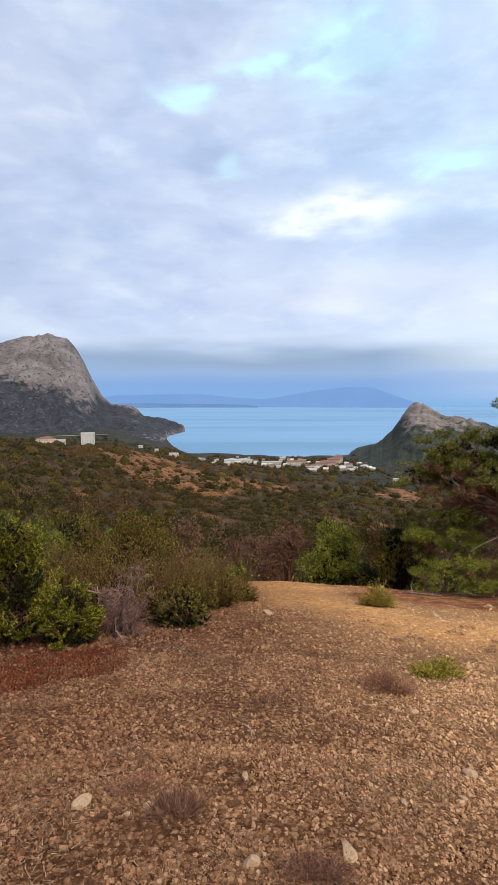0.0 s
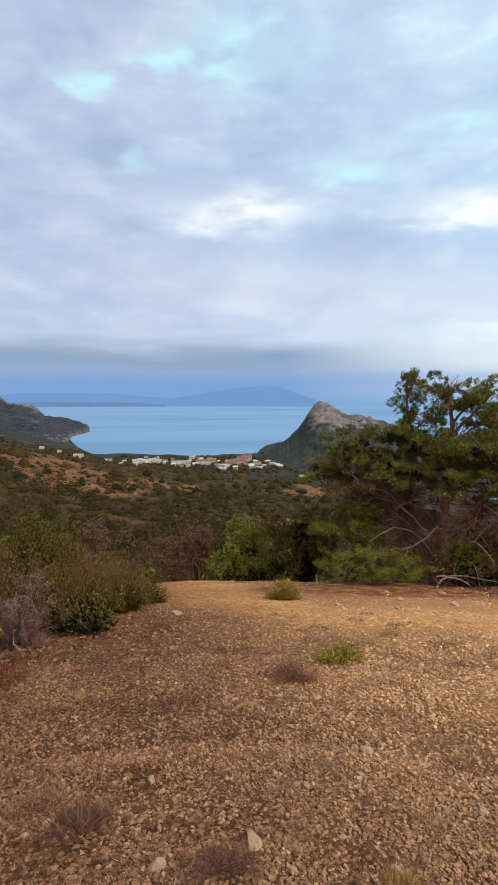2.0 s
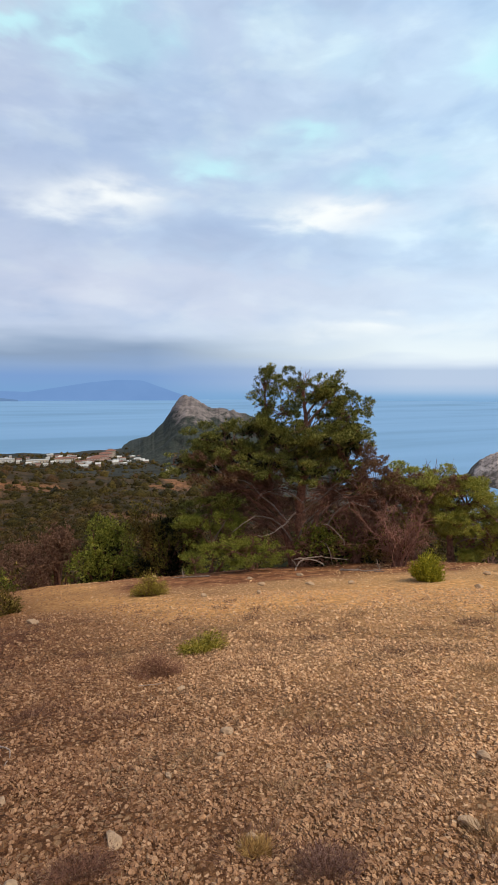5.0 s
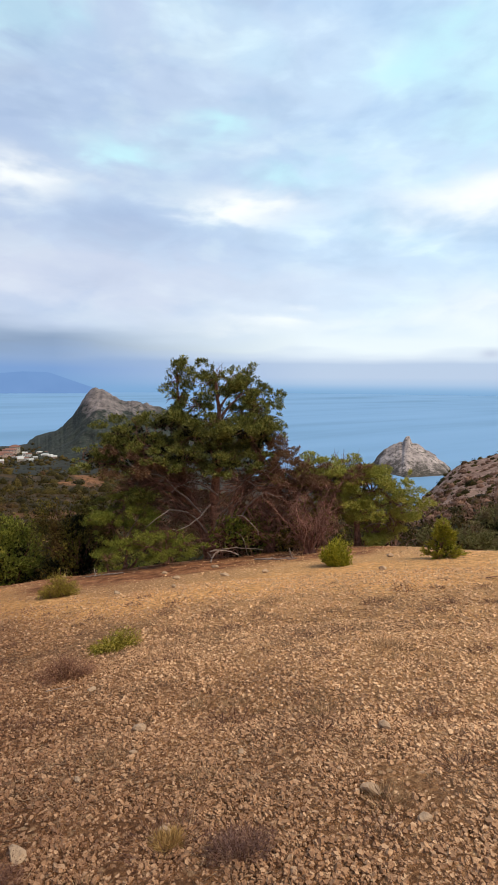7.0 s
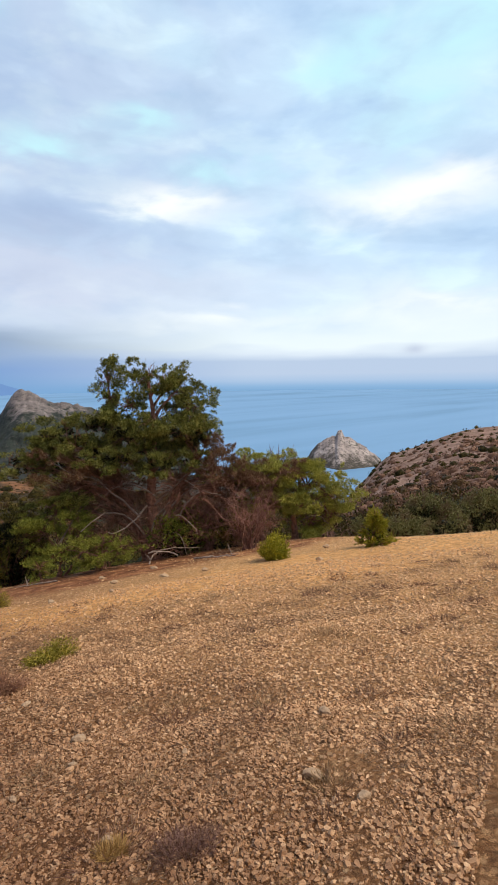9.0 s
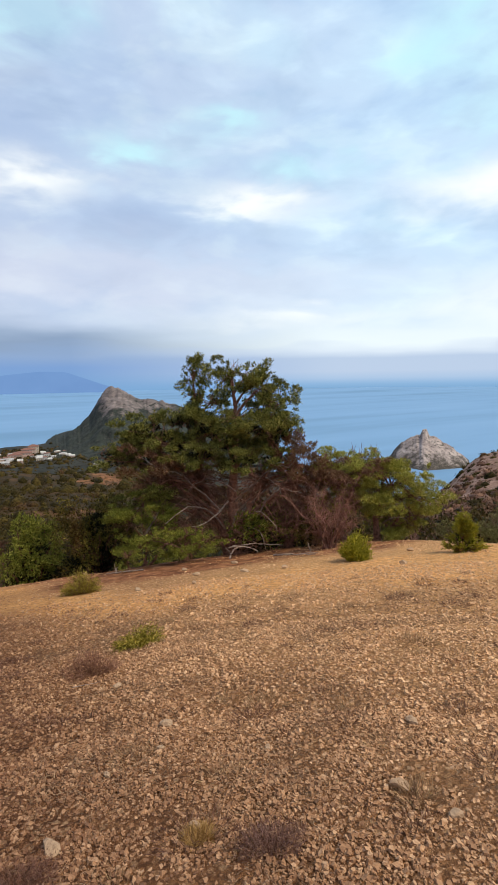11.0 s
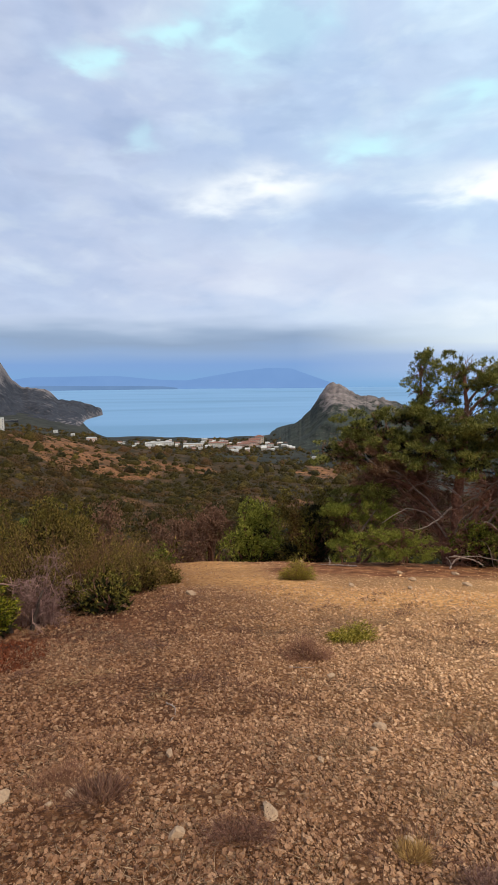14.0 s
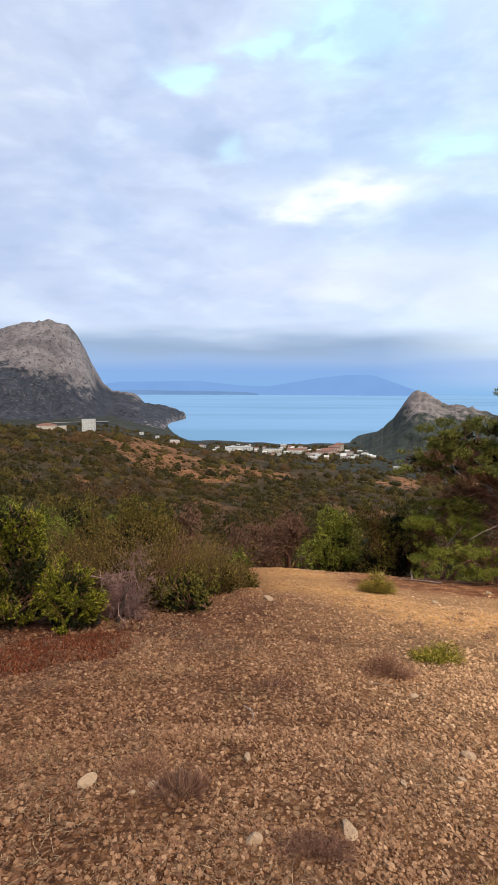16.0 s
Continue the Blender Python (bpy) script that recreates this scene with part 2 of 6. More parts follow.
def soil_brightness(t, p, c):
    """Soil redder in the west, paler in the east, plus a painted brightness gradient."""
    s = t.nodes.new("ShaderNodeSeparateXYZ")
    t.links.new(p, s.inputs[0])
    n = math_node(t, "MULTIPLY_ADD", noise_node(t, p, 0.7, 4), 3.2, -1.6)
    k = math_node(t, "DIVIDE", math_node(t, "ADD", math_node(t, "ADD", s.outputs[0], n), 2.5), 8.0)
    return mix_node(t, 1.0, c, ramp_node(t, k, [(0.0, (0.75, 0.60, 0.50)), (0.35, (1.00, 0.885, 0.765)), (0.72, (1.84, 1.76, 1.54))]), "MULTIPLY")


def ground_material():
    """Stony soil; the soil kinds (path, needle litter, bare ochre, scrub floor) come from the ground's own layer."""
    m, t, b = material("stony_soil", 0.92, 0.15)
    p = place(t)
    a = t.nodes.new("ShaderNodeVertexColor")
    a.layer_name = "soil"
    sep = t.nodes.new("ShaderNodeSeparateColor")
    t.links.new(a.outputs[0], sep.inputs[0])
    grit = noise_node(t, p, 38, 5, 0.7)
    mid = noise_node(t, p, 3.2, 6, 0.6)
    wide = noise_node(t, p, 0.55, 4, 0.55)
    pebble = node(t, "ShaderNodeTexVoronoi", Scale=46.0, Randomness=1.0)
    t.links.new(p, pebble.inputs["Vector"])
    tone = t.nodes.new("ShaderNodeSeparateColor")
    t.links.new(pebble.outputs["Color"], tone.inputs[0])
    fine = noise_node(t, p, 120, 4, 0.7)
    soil = ramp_node(t, grit, [(0.34, (0.018, 0.008, 0.004)), (0.52, (0.140, 0.066, 0.032)), (0.68, (0.400, 0.222, 0.118))])
    worn = ramp_node(t, mid, [(0.30, (0.060, 0.026, 0.013)), (0.52, (0.180, 0.086, 0.042)), (0.72, (0.330, 0.172, 0.088))])
    near = mix_node(t, 0.45, soil, worn)
    chips = ramp_node(t, tone.outputs[0], [(0.0, (0.055, 0.021, 0.009)), (0.45, (0.215, 0.094, 0.040)), (0.8, (0.390, 0.192, 0.087)), (1.0, (0.600, 0.355, 0.190))])
    chips = mix_node(t, ramp_node(t, fine, [(0.38, 0.95), (0.54, 0.0)]), chips, (0.060, 0.026, 0.012))
    near = mix_node(t, ramp_node(t, mid, [(0.36, 0.75), (0.62, 0.45)]), near, chips)
    fleck = node(t, "ShaderNodeTexVoronoi", Scale=21.0, Randomness=1.0)
    t.links.new(p, fleck.inputs["Vector"])
    kind = t.nodes.new("ShaderNodeSeparateColor")
    t.links.new(fleck.outputs["Color"], kind.inputs[0])
    lump = math_node(t, "ADD", fleck.outputs["Distance"], math_node(t, "MULTIPLY_ADD", fine, 0.5, -0.25))
    stony = math_node(t, "MULTIPLY", ramp_node(t, lump, [(0.30, 1.0), (0.40, 0.0)]), ramp_node(t, kind.outputs[0], [(0.38, 0.0), (0.46, 1.0)]))
    near = mix_node(t, math_node(t, "MULTIPLY", stony, 0.62), near, ramp_node(t, kind.outputs[1], [(0.0, (0.37, 0.205, 0.105)), (1.0, (0.64, 0.44, 0.275))]))
    near = mix_node(t, ramp_node(t, wide, [(0.46, 0.0), (0.64, 0.34)]), near, (0.100, 0.042, 0.024))
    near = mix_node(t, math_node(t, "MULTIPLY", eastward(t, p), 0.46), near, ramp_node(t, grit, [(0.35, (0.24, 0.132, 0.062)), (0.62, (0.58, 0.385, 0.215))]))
    ochre = ramp_node(t, noise_node(t, p, 9, 6, 0.65), [(0.3, (0.27, 0.130, 0.048)), (0.5, (0.46, 0.245, 0.098)), (0.7, (0.66, 0.41, 0.195))])
    near = mix_node(t, math_node(t, "MULTIPLY", sep.outputs[0], 0.92), near, ochre)
    litter = ramp_node(t, math_node(t, "MULTIPLY_ADD", mid, 0.6, math_node(t, "MULTIPLY", fine, 0.4)), [(0.36, (0.042, 0.016, 0.009)), (0.5, (0.150, 0.060, 0.032)), (0.64, (0.330, 0.165, 0.085))])
    near = mix_node(t, sep.outputs[1], near, litter)
    bare = ramp_node(t, noise_node(t, p, 0.6, 9, 0.72), [(0.36, (0.048, 0.026, 0.011)), (0.46, (0.160, 0.068, 0.028)), (0.58, (0.260, 0.118, 0.048)), (0.72, (0.39, 0.21, 0.10))])
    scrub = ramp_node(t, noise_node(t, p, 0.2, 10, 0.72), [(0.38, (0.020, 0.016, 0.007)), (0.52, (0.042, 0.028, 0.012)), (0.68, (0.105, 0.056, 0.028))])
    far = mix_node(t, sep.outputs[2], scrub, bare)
    mauve = ramp_node(t, noise_node(t, p, 0.45, 9, 0.72), [(0.34, (0.10, 0.055, 0.042)), (0.44, (0.21, 0.122, 0.090)), (0.55, (0.31, 0.195, 0.145)), (0.70, (0.45, 0.31, 0.235))])
    far = mix_node(t, sep.outputs[0], far, mix_node(t, sep.outputs[2], (0.125, 0.070, 0.050), mauve))
    wood = ramp_node(t, noise_node(t, p, 0.05, 8, 0.7), [(0.4, (0.016, 0.018, 0.014)), (0.6, (0.042, 0.041, 0.032))])
    far = mix_node(t, sep.outputs[1], far, wood)
    # darker west and brighter east are put into the soil colour
    near = soil_brightness(t, p, near)
    alpha = a.outputs[1]
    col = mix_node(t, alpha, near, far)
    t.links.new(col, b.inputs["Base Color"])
    bump(t, b, math_node(t, "ADD", grit, fine), 1.0, 0.035)
    return m


def stone_material(name, lo, low, mid, hi, toned=True):
    m, t, b = material(name, 0.85, 0.25)
    g = t.nodes.new("ShaderNodeNewGeometry")
    c = ramp_node(t, g.outputs["Random Per Island"], [(0.0, lo), (0.35, low), (0.72, mid), (1.0, hi)])
    n = noise_node(t, g.outputs["Position"], 60, 4)
    c = mix_node(t, ramp_node(t, n, [(0.35, 0.0), (0.7, 0.4)]), c, (0.16, 0.10, 0.07))
    # the same painted brightening towards the east, on the stones
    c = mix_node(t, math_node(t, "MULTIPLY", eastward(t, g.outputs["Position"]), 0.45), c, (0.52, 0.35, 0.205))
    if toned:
        c = soil_brightness(t, g.outputs["Position"], c)
    t.links.new(c, b.inputs["Base Color"])
    bump(t, b, n, 0.7, 0.012)
    return m


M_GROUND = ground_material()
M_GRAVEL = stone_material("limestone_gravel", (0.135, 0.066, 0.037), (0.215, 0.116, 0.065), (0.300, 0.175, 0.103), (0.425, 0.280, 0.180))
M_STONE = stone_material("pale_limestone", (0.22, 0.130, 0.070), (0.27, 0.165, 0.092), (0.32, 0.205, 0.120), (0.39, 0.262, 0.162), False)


def rock_material(name, rock_lo, rock_hi, green, top, band, scale, soft, slant=0.0, middle=0.0, dots=16, shore=None):
    """Bare rock above, scrub below; the change is ragged and follows the height."""
    m, t, b = material(name, 0.95, 0.1)
    p = place(t)
    sep = t.nodes.new("ShaderNodeSeparateXYZ")
    t.links.new(p, sep.inputs[0])
    n = noise_node(t, p, scale, 7, 0.65)
    n2 = noise_node(t, p, scale * 5, 5, 0.7)
    n3 = noise_node(t, p, scale * dots, 3, 0.6)
    rock = ramp_node(t, n, [(0.40, rock_lo), (0.60, rock_hi)])
    rock = mix_node(t, ramp_node(t, n2, [(0.46, 0.0), (0.62, 0.55)]), rock, tuple(0.5 * v for v in rock_lo))
    veg = ramp_node(t, n2, [(0.35, tuple(0.6 * v for v in green)), (0.65, tuple(1.4 * v for v in green))])
    line = math_node(t, "MULTIPLY_ADD", sep.outputs[0], slant, sep.outputs[2])
    h = math_node(t, "DIVIDE", math_node(t, "SUBTRACT", line, top + slant * middle), band)
    h = math_node(t, "ADD", h, math_node(t, "MULTIPLY_ADD", n, 5.0, -2.5))
    h = math_node(t, "ADD", h, math_node(t, "MULTIPLY_ADD", n2, 4.4, -2.2))
    k = ramp_node(t, math_node(t, "MULTIPLY_ADD", h, 0.5, 0.5), [(0.5 - soft, 1.0), (0.5 + soft, 0.0)])
    k = math_node(t, "MULTIPLY", k, ramp_node(t, n3, [(0.36, 0.6), (0.44, 1.0)]))
    spots = ramp_node(t, n3, [(0.57, 0.0), (0.63, 0.85)])
    k = math_node(t, "MAXIMUM", k, spots)
    if shore is not None:
        low = math_node(t, "DIVIDE", math_node(t, "SUBTRACT", sep.outputs[2], shore), 10.0)
        low = math_node(t, "ADD", low, math_node(t, "MULTIPLY_ADD", n2, 11.0, -5.5))
        low = math_node(t, "ADD", low, math_node(t, "MULTIPLY_ADD", n3, 7.0, -3.0))
        k = math_node(t, "MULTIPLY", k, ramp_node(t, math_node(t, "MULTIPLY_ADD", low, 0.5, 0.5), [(0.4, 0.0), (0.6, 1.0)]))
    t.links.new(mix_node(t, k, rock, veg), b.inputs["Base Color"])
    bump(t, b, math_node(t, "ADD", n, n2), 0.7, 6.0 / (scale * 100))
    return m


# the crag's scrub colour is blued: distance haze put into it
M_CRAG = rock_material("grey_limestone_crag", (0.120, 0.104, 0.106), (0.205, 0.178, 0.176), (0.033, 0.036, 0.046), -14.0, 20.0, 0.012, 0.12, 0.3, -330.0, 12, -100.0)
M_PEAK = rock_material("scrubby_peak_rock", (0.135, 0.112, 0.108), (0.240, 0.200, 0.188), (0.030, 0.037, 0.031), -44.0, 16.0, 0.03, 0.16)
M_ISLET = rock_material("pale_islet_rock", (0.22, 0.182, 0.172), (0.43, 0.360, 0.325), (0.062, 0.055, 0.044), -102.0, 22.0, 0.05, 0.12, dots=5)


def sea_material():
    m, t, b = material("calm_sea_water", 0.3, 0.0)
    p = place(t)
    mp = node(t, "ShaderNodeMapping")
    mp.inputs["Scale"].default_value = (0.16, 1.0, 1.0)
    t.links.new(p, mp.inputs[0])
    n = noise_node(t, mp.outputs[0], 0.005, 4, 0.55)
    c = ramp_node(t, n, [(0.34, (0.120, 0.248, 0.402)), (0.50, (0.150, 0.292, 0.475)), (0.66, (0.166, 0.310, 0.500))])
    t.links.new(c, b.inputs["Base Color"])
    r = ramp_node(t, n, [(0.3, 0.34), (0.7, 0.36)])
    gl = t.nodes.new("ShaderNodeBsdfGlossy")
    t.links.new(r, gl.inputs["Roughness"])
    mx = node(t, "ShaderNodeMixShader", Fac=0.11)
    t.links.new(b.outputs[0], mx.inputs[1])
    t.links.new(gl.outputs[0], mx.inputs[2])
    t.links.new(mx.outputs[0], t.nodes["Material Output"].inputs[0])
    return m


M_SEA = sea_material()


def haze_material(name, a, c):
    """Far land seen through kilometres of air: haze painted as a plain blue glow."""
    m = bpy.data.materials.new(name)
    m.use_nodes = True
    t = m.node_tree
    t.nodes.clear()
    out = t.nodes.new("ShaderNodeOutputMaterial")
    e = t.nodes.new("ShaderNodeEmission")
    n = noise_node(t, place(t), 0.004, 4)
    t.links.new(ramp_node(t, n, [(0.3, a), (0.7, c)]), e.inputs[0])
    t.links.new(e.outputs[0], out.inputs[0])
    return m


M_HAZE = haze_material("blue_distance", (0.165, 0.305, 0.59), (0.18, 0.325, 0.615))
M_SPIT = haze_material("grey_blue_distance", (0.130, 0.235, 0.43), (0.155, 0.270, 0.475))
M_WALL_WHITE = plain_material("white_house_wall", (0.40, 0.38, 0.35), (0.62, 0.60, 0.56), 0.4)
M_WALL_CREAM = plain_material("cream_house_wall", (0.46, 0.38, 0.30), (0.58, 0.50, 0.40), 0.4)
M_WALL_PINK = plain_material("pink_house_wall", (0.48, 0.33, 0.27), (0.58, 0.42, 0.34), 0.4)
M_ROOF_RED = plain_material("red_tile_roof", (0.160, 0.080, 0.060), (0.250, 0.125, 0.092), 0.8)
M_ROOF_GREY = plain_material("grey_roof", (0.30, 0.29, 0.28), (0.46, 0.45, 0.43), 0.6)
M_GLASS = plain_material("dim_window", (0.16, 0.17, 0.18), (0.24, 0.24, 0.25), 0.5, 0.3)
M_ROAD = plain_material("pale_road", (0.30, 0.28, 0.26), (0.42, 0.40, 0.37), 0.3)


# ---------------------------------------------------------------- mesh helpers
def raw_mesh(name, v, f, smooth=False):
    v, f = np.asarray(v, np.float32), np.asarray(f, np.int32)
    me = bpy.data.meshes.new(name)
    me.vertices.add(len(v))
    me.vertices.foreach_set("co", v.ravel())
    me.loops.add(f.size)
    me.loops.foreach_set("vertex_index", f.ravel())
    me.polygons.add(len(f))
    me.polygons.foreach_set("loop_start", np.arange(0, f.size, f.shape[1], dtype=np.int32))
    me.polygons.foreach_set("use_smooth", np.full(len(f), smooth))
    me.update(calc_edges=True)
    return me


def part(name, me, mat, parent=None, label=""):
    if isinstance(me, bmesh.types.BMesh):
        bm, me = me, bpy.data.meshes.new(name)
        bm.to_mesh(me)
        bm.free()
    if not me.materials:
        me.materials.append(mat)
    ob = new(name, me)
    if parent is not None:
        ob.parent = parent
    return tagged(ob, label)


def thing(name, at, label, category, group="", kind=""):
    e = new(name)
    e.location = at
    return tagged(e, label, category, group, kind)


def value_noise(p, seed=0):
    """Smooth noise in 0..1 at the rows of p (2 or 3 columns)."""
    p = np.asarray(p, float)
    i = np.floor(p).astype(np.int64)
    f = p - i
    f = f * f * (3 - 2 * f)
    d = p.shape[1]
    total = np.zeros(len(p))
    for corner in range(2 ** d):
        w = np.ones(len(p))
        h = np.full(len(p), seed * 1013904223 + 12345, np.int64)
        for a in range(d):
            o = corner >> a & 1
            w *= f[:, a] if o else 1 - f[:, a]
            h = (h ^ ((i[:, a] + o) * (374761393, 668265263, 2246822519)[a])) & 0xFFFFFFFF
            h = ((h ^ (h >> 13)) * 1274126177) & 0xFFFFFFFF
        h = h ^ (h >> 16)
        total += w * (h & 0xFFFF) / 65535.0
    return total


def fbm(p, octaves=5, seed=0, gain=0.5):
    p = np.asarray(p, float)
    s, a, n = np.zeros(len(p)), 1.0, 0.0
    for k in range(octaves):
        s += a * (value_noise(p * 2.03 ** k + 17.3 * k, seed + k) - 0.5)
        n += a
        a *= gain
    return s / n * 2


def unit(v):
    return v / np.maximum(np.linalg.norm(v, axis=-1, keepdims=True), 1e-9)


class Tubes:
    """Tapered bent rods gathered into one mesh."""

    def __init__(self):
        self.v, self.f, self.n = [], [], 0

    def add(self, pts, radii, sides=5):
        pts, radii = np.asarray(pts, float), np.asarray(radii, float)
        d = unit(np.gradient(pts, axis=0))
        ref = np.where(np.abs(d[:, 2:3]) > 0.9, np.array([[1.0, 0, 0]]), np.array([[0, 0, 1.0]]))
        a = unit(np.cross(d, ref))
        b = np.cross(d, a)
        ang = np.arange(sides) * 2 * math.pi / sides
        ring = a[:, None] * np.cos(ang)[None, :, None] + b[:, None] * np.sin(ang)[None, :, None]
        v = pts[:, None] + ring * radii[:, None, None]
        m = len(pts)
        k = np.arange(sides)
        k2 = (k + 1) % sides
        rows = np.arange(m - 1)[:, None] * sides
        f = np.stack([rows + k, rows + k2, rows + sides + k2, rows + sides + k], -1).reshape(-1, 4)
        self.v.append(v.reshape(-1, 3))
        self.f.append(f + self.n)
        self.n += m * sides

    def mesh(self, name):
        return raw_mesh(name, np.concatenate(self.v), np.concatenate(self.f), True)


def bent(rng, a, b, lift=0.1, wobble=0.05, n=7):
    """Points of a branch from a to b."""
    a, b = np.asarray(a, float), np.asarray(b, float)
    s = np.linspace(0, 1, n)[:, None]
    size = np.linalg.norm(b - a)
    p = a + (b - a) * s
    p[:, 2] += lift * size * np.sin(math.pi * s[:, 0])
    j = rng.normal(0, wobble * size, (n, 3))
    j[0] = 0
    return p + np.cumsum(j, 0) * s * 0.5


def blades(rng, at, way, length, width, tip=0.0, slim=False):
    """Leaf blades: one slim lozenge a point, growing along way."""
    n = len(at)
    side = unit(np.cross(way, rng.normal(size=(n, 3))))
    l = (length * rng.uniform(0.6, 1.3, n))[:, None]
    w = (width * rng.uniform(0.7, 1.3, n))[:, None]
    droop = np.array([0, 0, tip]) * l
    v = np.stack([at, at + way * l * 0.5 + side * w * 0.5, at + way * l + droop, at + way * l * 0.5 - side * w * 0.5], 1)
    if slim:
        v = np.stack([at + side * w * 0.5, at - side * w * 0.5, at + way * l], 1)
        return v.reshape(-1, 3), np.arange(3 * n).reshape(n, 3)
    return v.reshape(-1, 3), np.arange(4 * n).reshape(n, 4)


def lobe_points(rng, centre, size, n, hollow=0.35, gaps=0.45, freq=3.0, seed=1):
    """Points in an uneven ellipsoid with gaps, and the ways in which leaves grow there."""
    d = unit(rng.normal(size=(n * 3, 3)))
    r = rng.uniform(hollow ** 2, 1, n * 3) ** 0.5
    ragged = 1 + 0.35 * fbm(d * 2.2 + seed * 3.1, 3, seed)
    p = d * (r * ragged)[:, None] * np.asarray(size) + np.asarray(centre)
    keep = value_noise(p * freq, seed) * 0.65 + value_noise(p * freq * 2.3, seed + 5) * 0.35 > gaps
    p, d = p[keep][:n], d[keep][:n]
    return p, d


# ---------------------------------------------------------------- ground, sea and mountains
RADII = (20, 40, 80, 160, 220, 320, 480, 900, 1400)
RELIEF = {  # height of the land at those distances, by bearing (degrees clockwise from +Y)
    -32: (-3.6, -6.5, -8, -7, -14, -35, -60, -80, -62),
    -24: (-4.8, -8.8, -11, -10.8, -18, -42, -64, -82, -62),
    -15: (-5.8, -11, -14, -14.6, -22, -48, -68, -84, -66),
    -5: (-6.6, -13, -17.5, -19.8, -31, -58, -82, -106, -118),
    8: (-6.8, -13.5, -19.5, -25.2, -37, -62, -86, -107.5, -125),
    20: (-7.2, -14, -21, -27.5, -39, -62, -86, -103, -125),
    40: (-7.2, -14.5, -23, -37, -50, -74, -100, -125, -130),
    53: (-6.0, -11.5, -21, -40, -56, -82, -112, -128, -130),
    60: (-5.0, -9.5, -17, -23, -29.5, -66, -114, -128, -130),
    67: (-4.4, -8.0, -13, -16, -19.5, -56, -110, -128, -130),
    85: (-3.2, -5.0, -6, -5, -4, -30, -90, -125, -130),
    180: (4.5, 8, 12, 16, 20, 24, 26, 28, 30),
}


def near_z(x, y):
    return -0.0392 * x - 0.2287 * y - 0.002 * (x * x + y * y)


def capsule(x, y, ax, ay, bx, by):
    t = np.clip(((x - ax) * (bx - ax) + (y - ay) * (by - ay)) / ((bx - ax) ** 2 + (by - ay) ** 2), 0, 1)
    return np.hypot(x - ax - t * (bx - ax), y - ay - t * (by - ay))


def fade(v, a, b):
    s = np.clip((v - a) / (b - a), 0, 1)
    return s * s * (3 - 2 * s)


def land(x, y):
    """Height of the land."""
    x, y = np.asarray(x, float), np.asarray(y, float)
    shape = x.shape
    x, y = x.ravel(), y.ravel()
    r = np.hypot(x, y) + 1e-6
    az = np.degrees(np.arctan2(x, y))
    key = sorted(RELIEF)
    ka = np.array(key + [300, 327.9], float)
    a2 = np.where(az < -32, az + 360, az)
    cols = np.concatenate([np.array([RELIEF[k] for k in key]), np.array([RELIEF[180]]) * 0.5, np.array([RELIEF[-32]])])
    cols = cols[np.argsort(ka, kind="stable")]
    ka = np.sort(ka)
    lr = np.log(np.clip(r, 20, 1400))
    rad = np.log(np.array(RADII, float))
    i = np.clip(np.searchsorted(ka, a2) - 1, 0, len(ka) - 2)
    s = np.clip((a2 - ka[i]) / (ka[i + 1] - ka[i]), 0, 1)
    s = s * s * (3 - 2 * s) * 0.5 + s * 0.5
    j = np.clip(np.searchsorted(rad, lr) - 1, 0, len(rad) - 2)
    q = np.clip((lr - rad[j]) / (rad[j + 1] - rad[j]), 0, 1)
    z = (cols[i, j] * (1 - s) + cols[i + 1, j] * s) * (1 - q) + (cols[i, j + 1] * (1 - s) + cols[i + 1, j + 1] * s) * q
    rough = fbm(np.stack([x, y], 1) / 28.0, 4, 3) * np.clip((r - 25) / 60, 0, 1) * np.clip(2.4 - r / 600, 0.2, 2.4)
    rough += fbm(np.stack([x, y], 1) / 90.0, 3, 8) * np.clip((r - 60) / 200, 0, 1) * 3.0 * (r < 700)
    far = z + rough
    near = near_z(x, y) + 0.05 * fbm(np.stack([x, y], 1) / 1.6, 3, 21) * np.clip(r / 3, 0, 1)
    start = 14.0 - 2.6 * fade(az, 50, 64)
    k = fade(r, start, start + 6)
    return (near * (1 - k) + far * k).reshape(shape)


def land_at(x, y):
    return float(land(np.array([x]), np.array([y]))[0])


def bare_band(deg, rad):
    """Where the slope is bare ochre soil: a strip across the hillside, and the hill beyond the pine."""
    def blob(a, wa, r, wr):
        return np.exp(-((deg - a) / wa) ** 2 - ((rad - r) / wr) ** 2)

    return (2.1 * blob(-9.8, 4.0, 132, 26) + 2.6 * blob(-2.0, 4.4, 126, 17) + 1.9 * blob(5.2, 2.6, 132, 10) + 1.0 * blob(-16.5, 1.8, 84, 7)
            + 1.3 * blob(19.5, 3.5, 150, 28) + 1.3 * (deg > 54) * fade(rad, 60, 110))


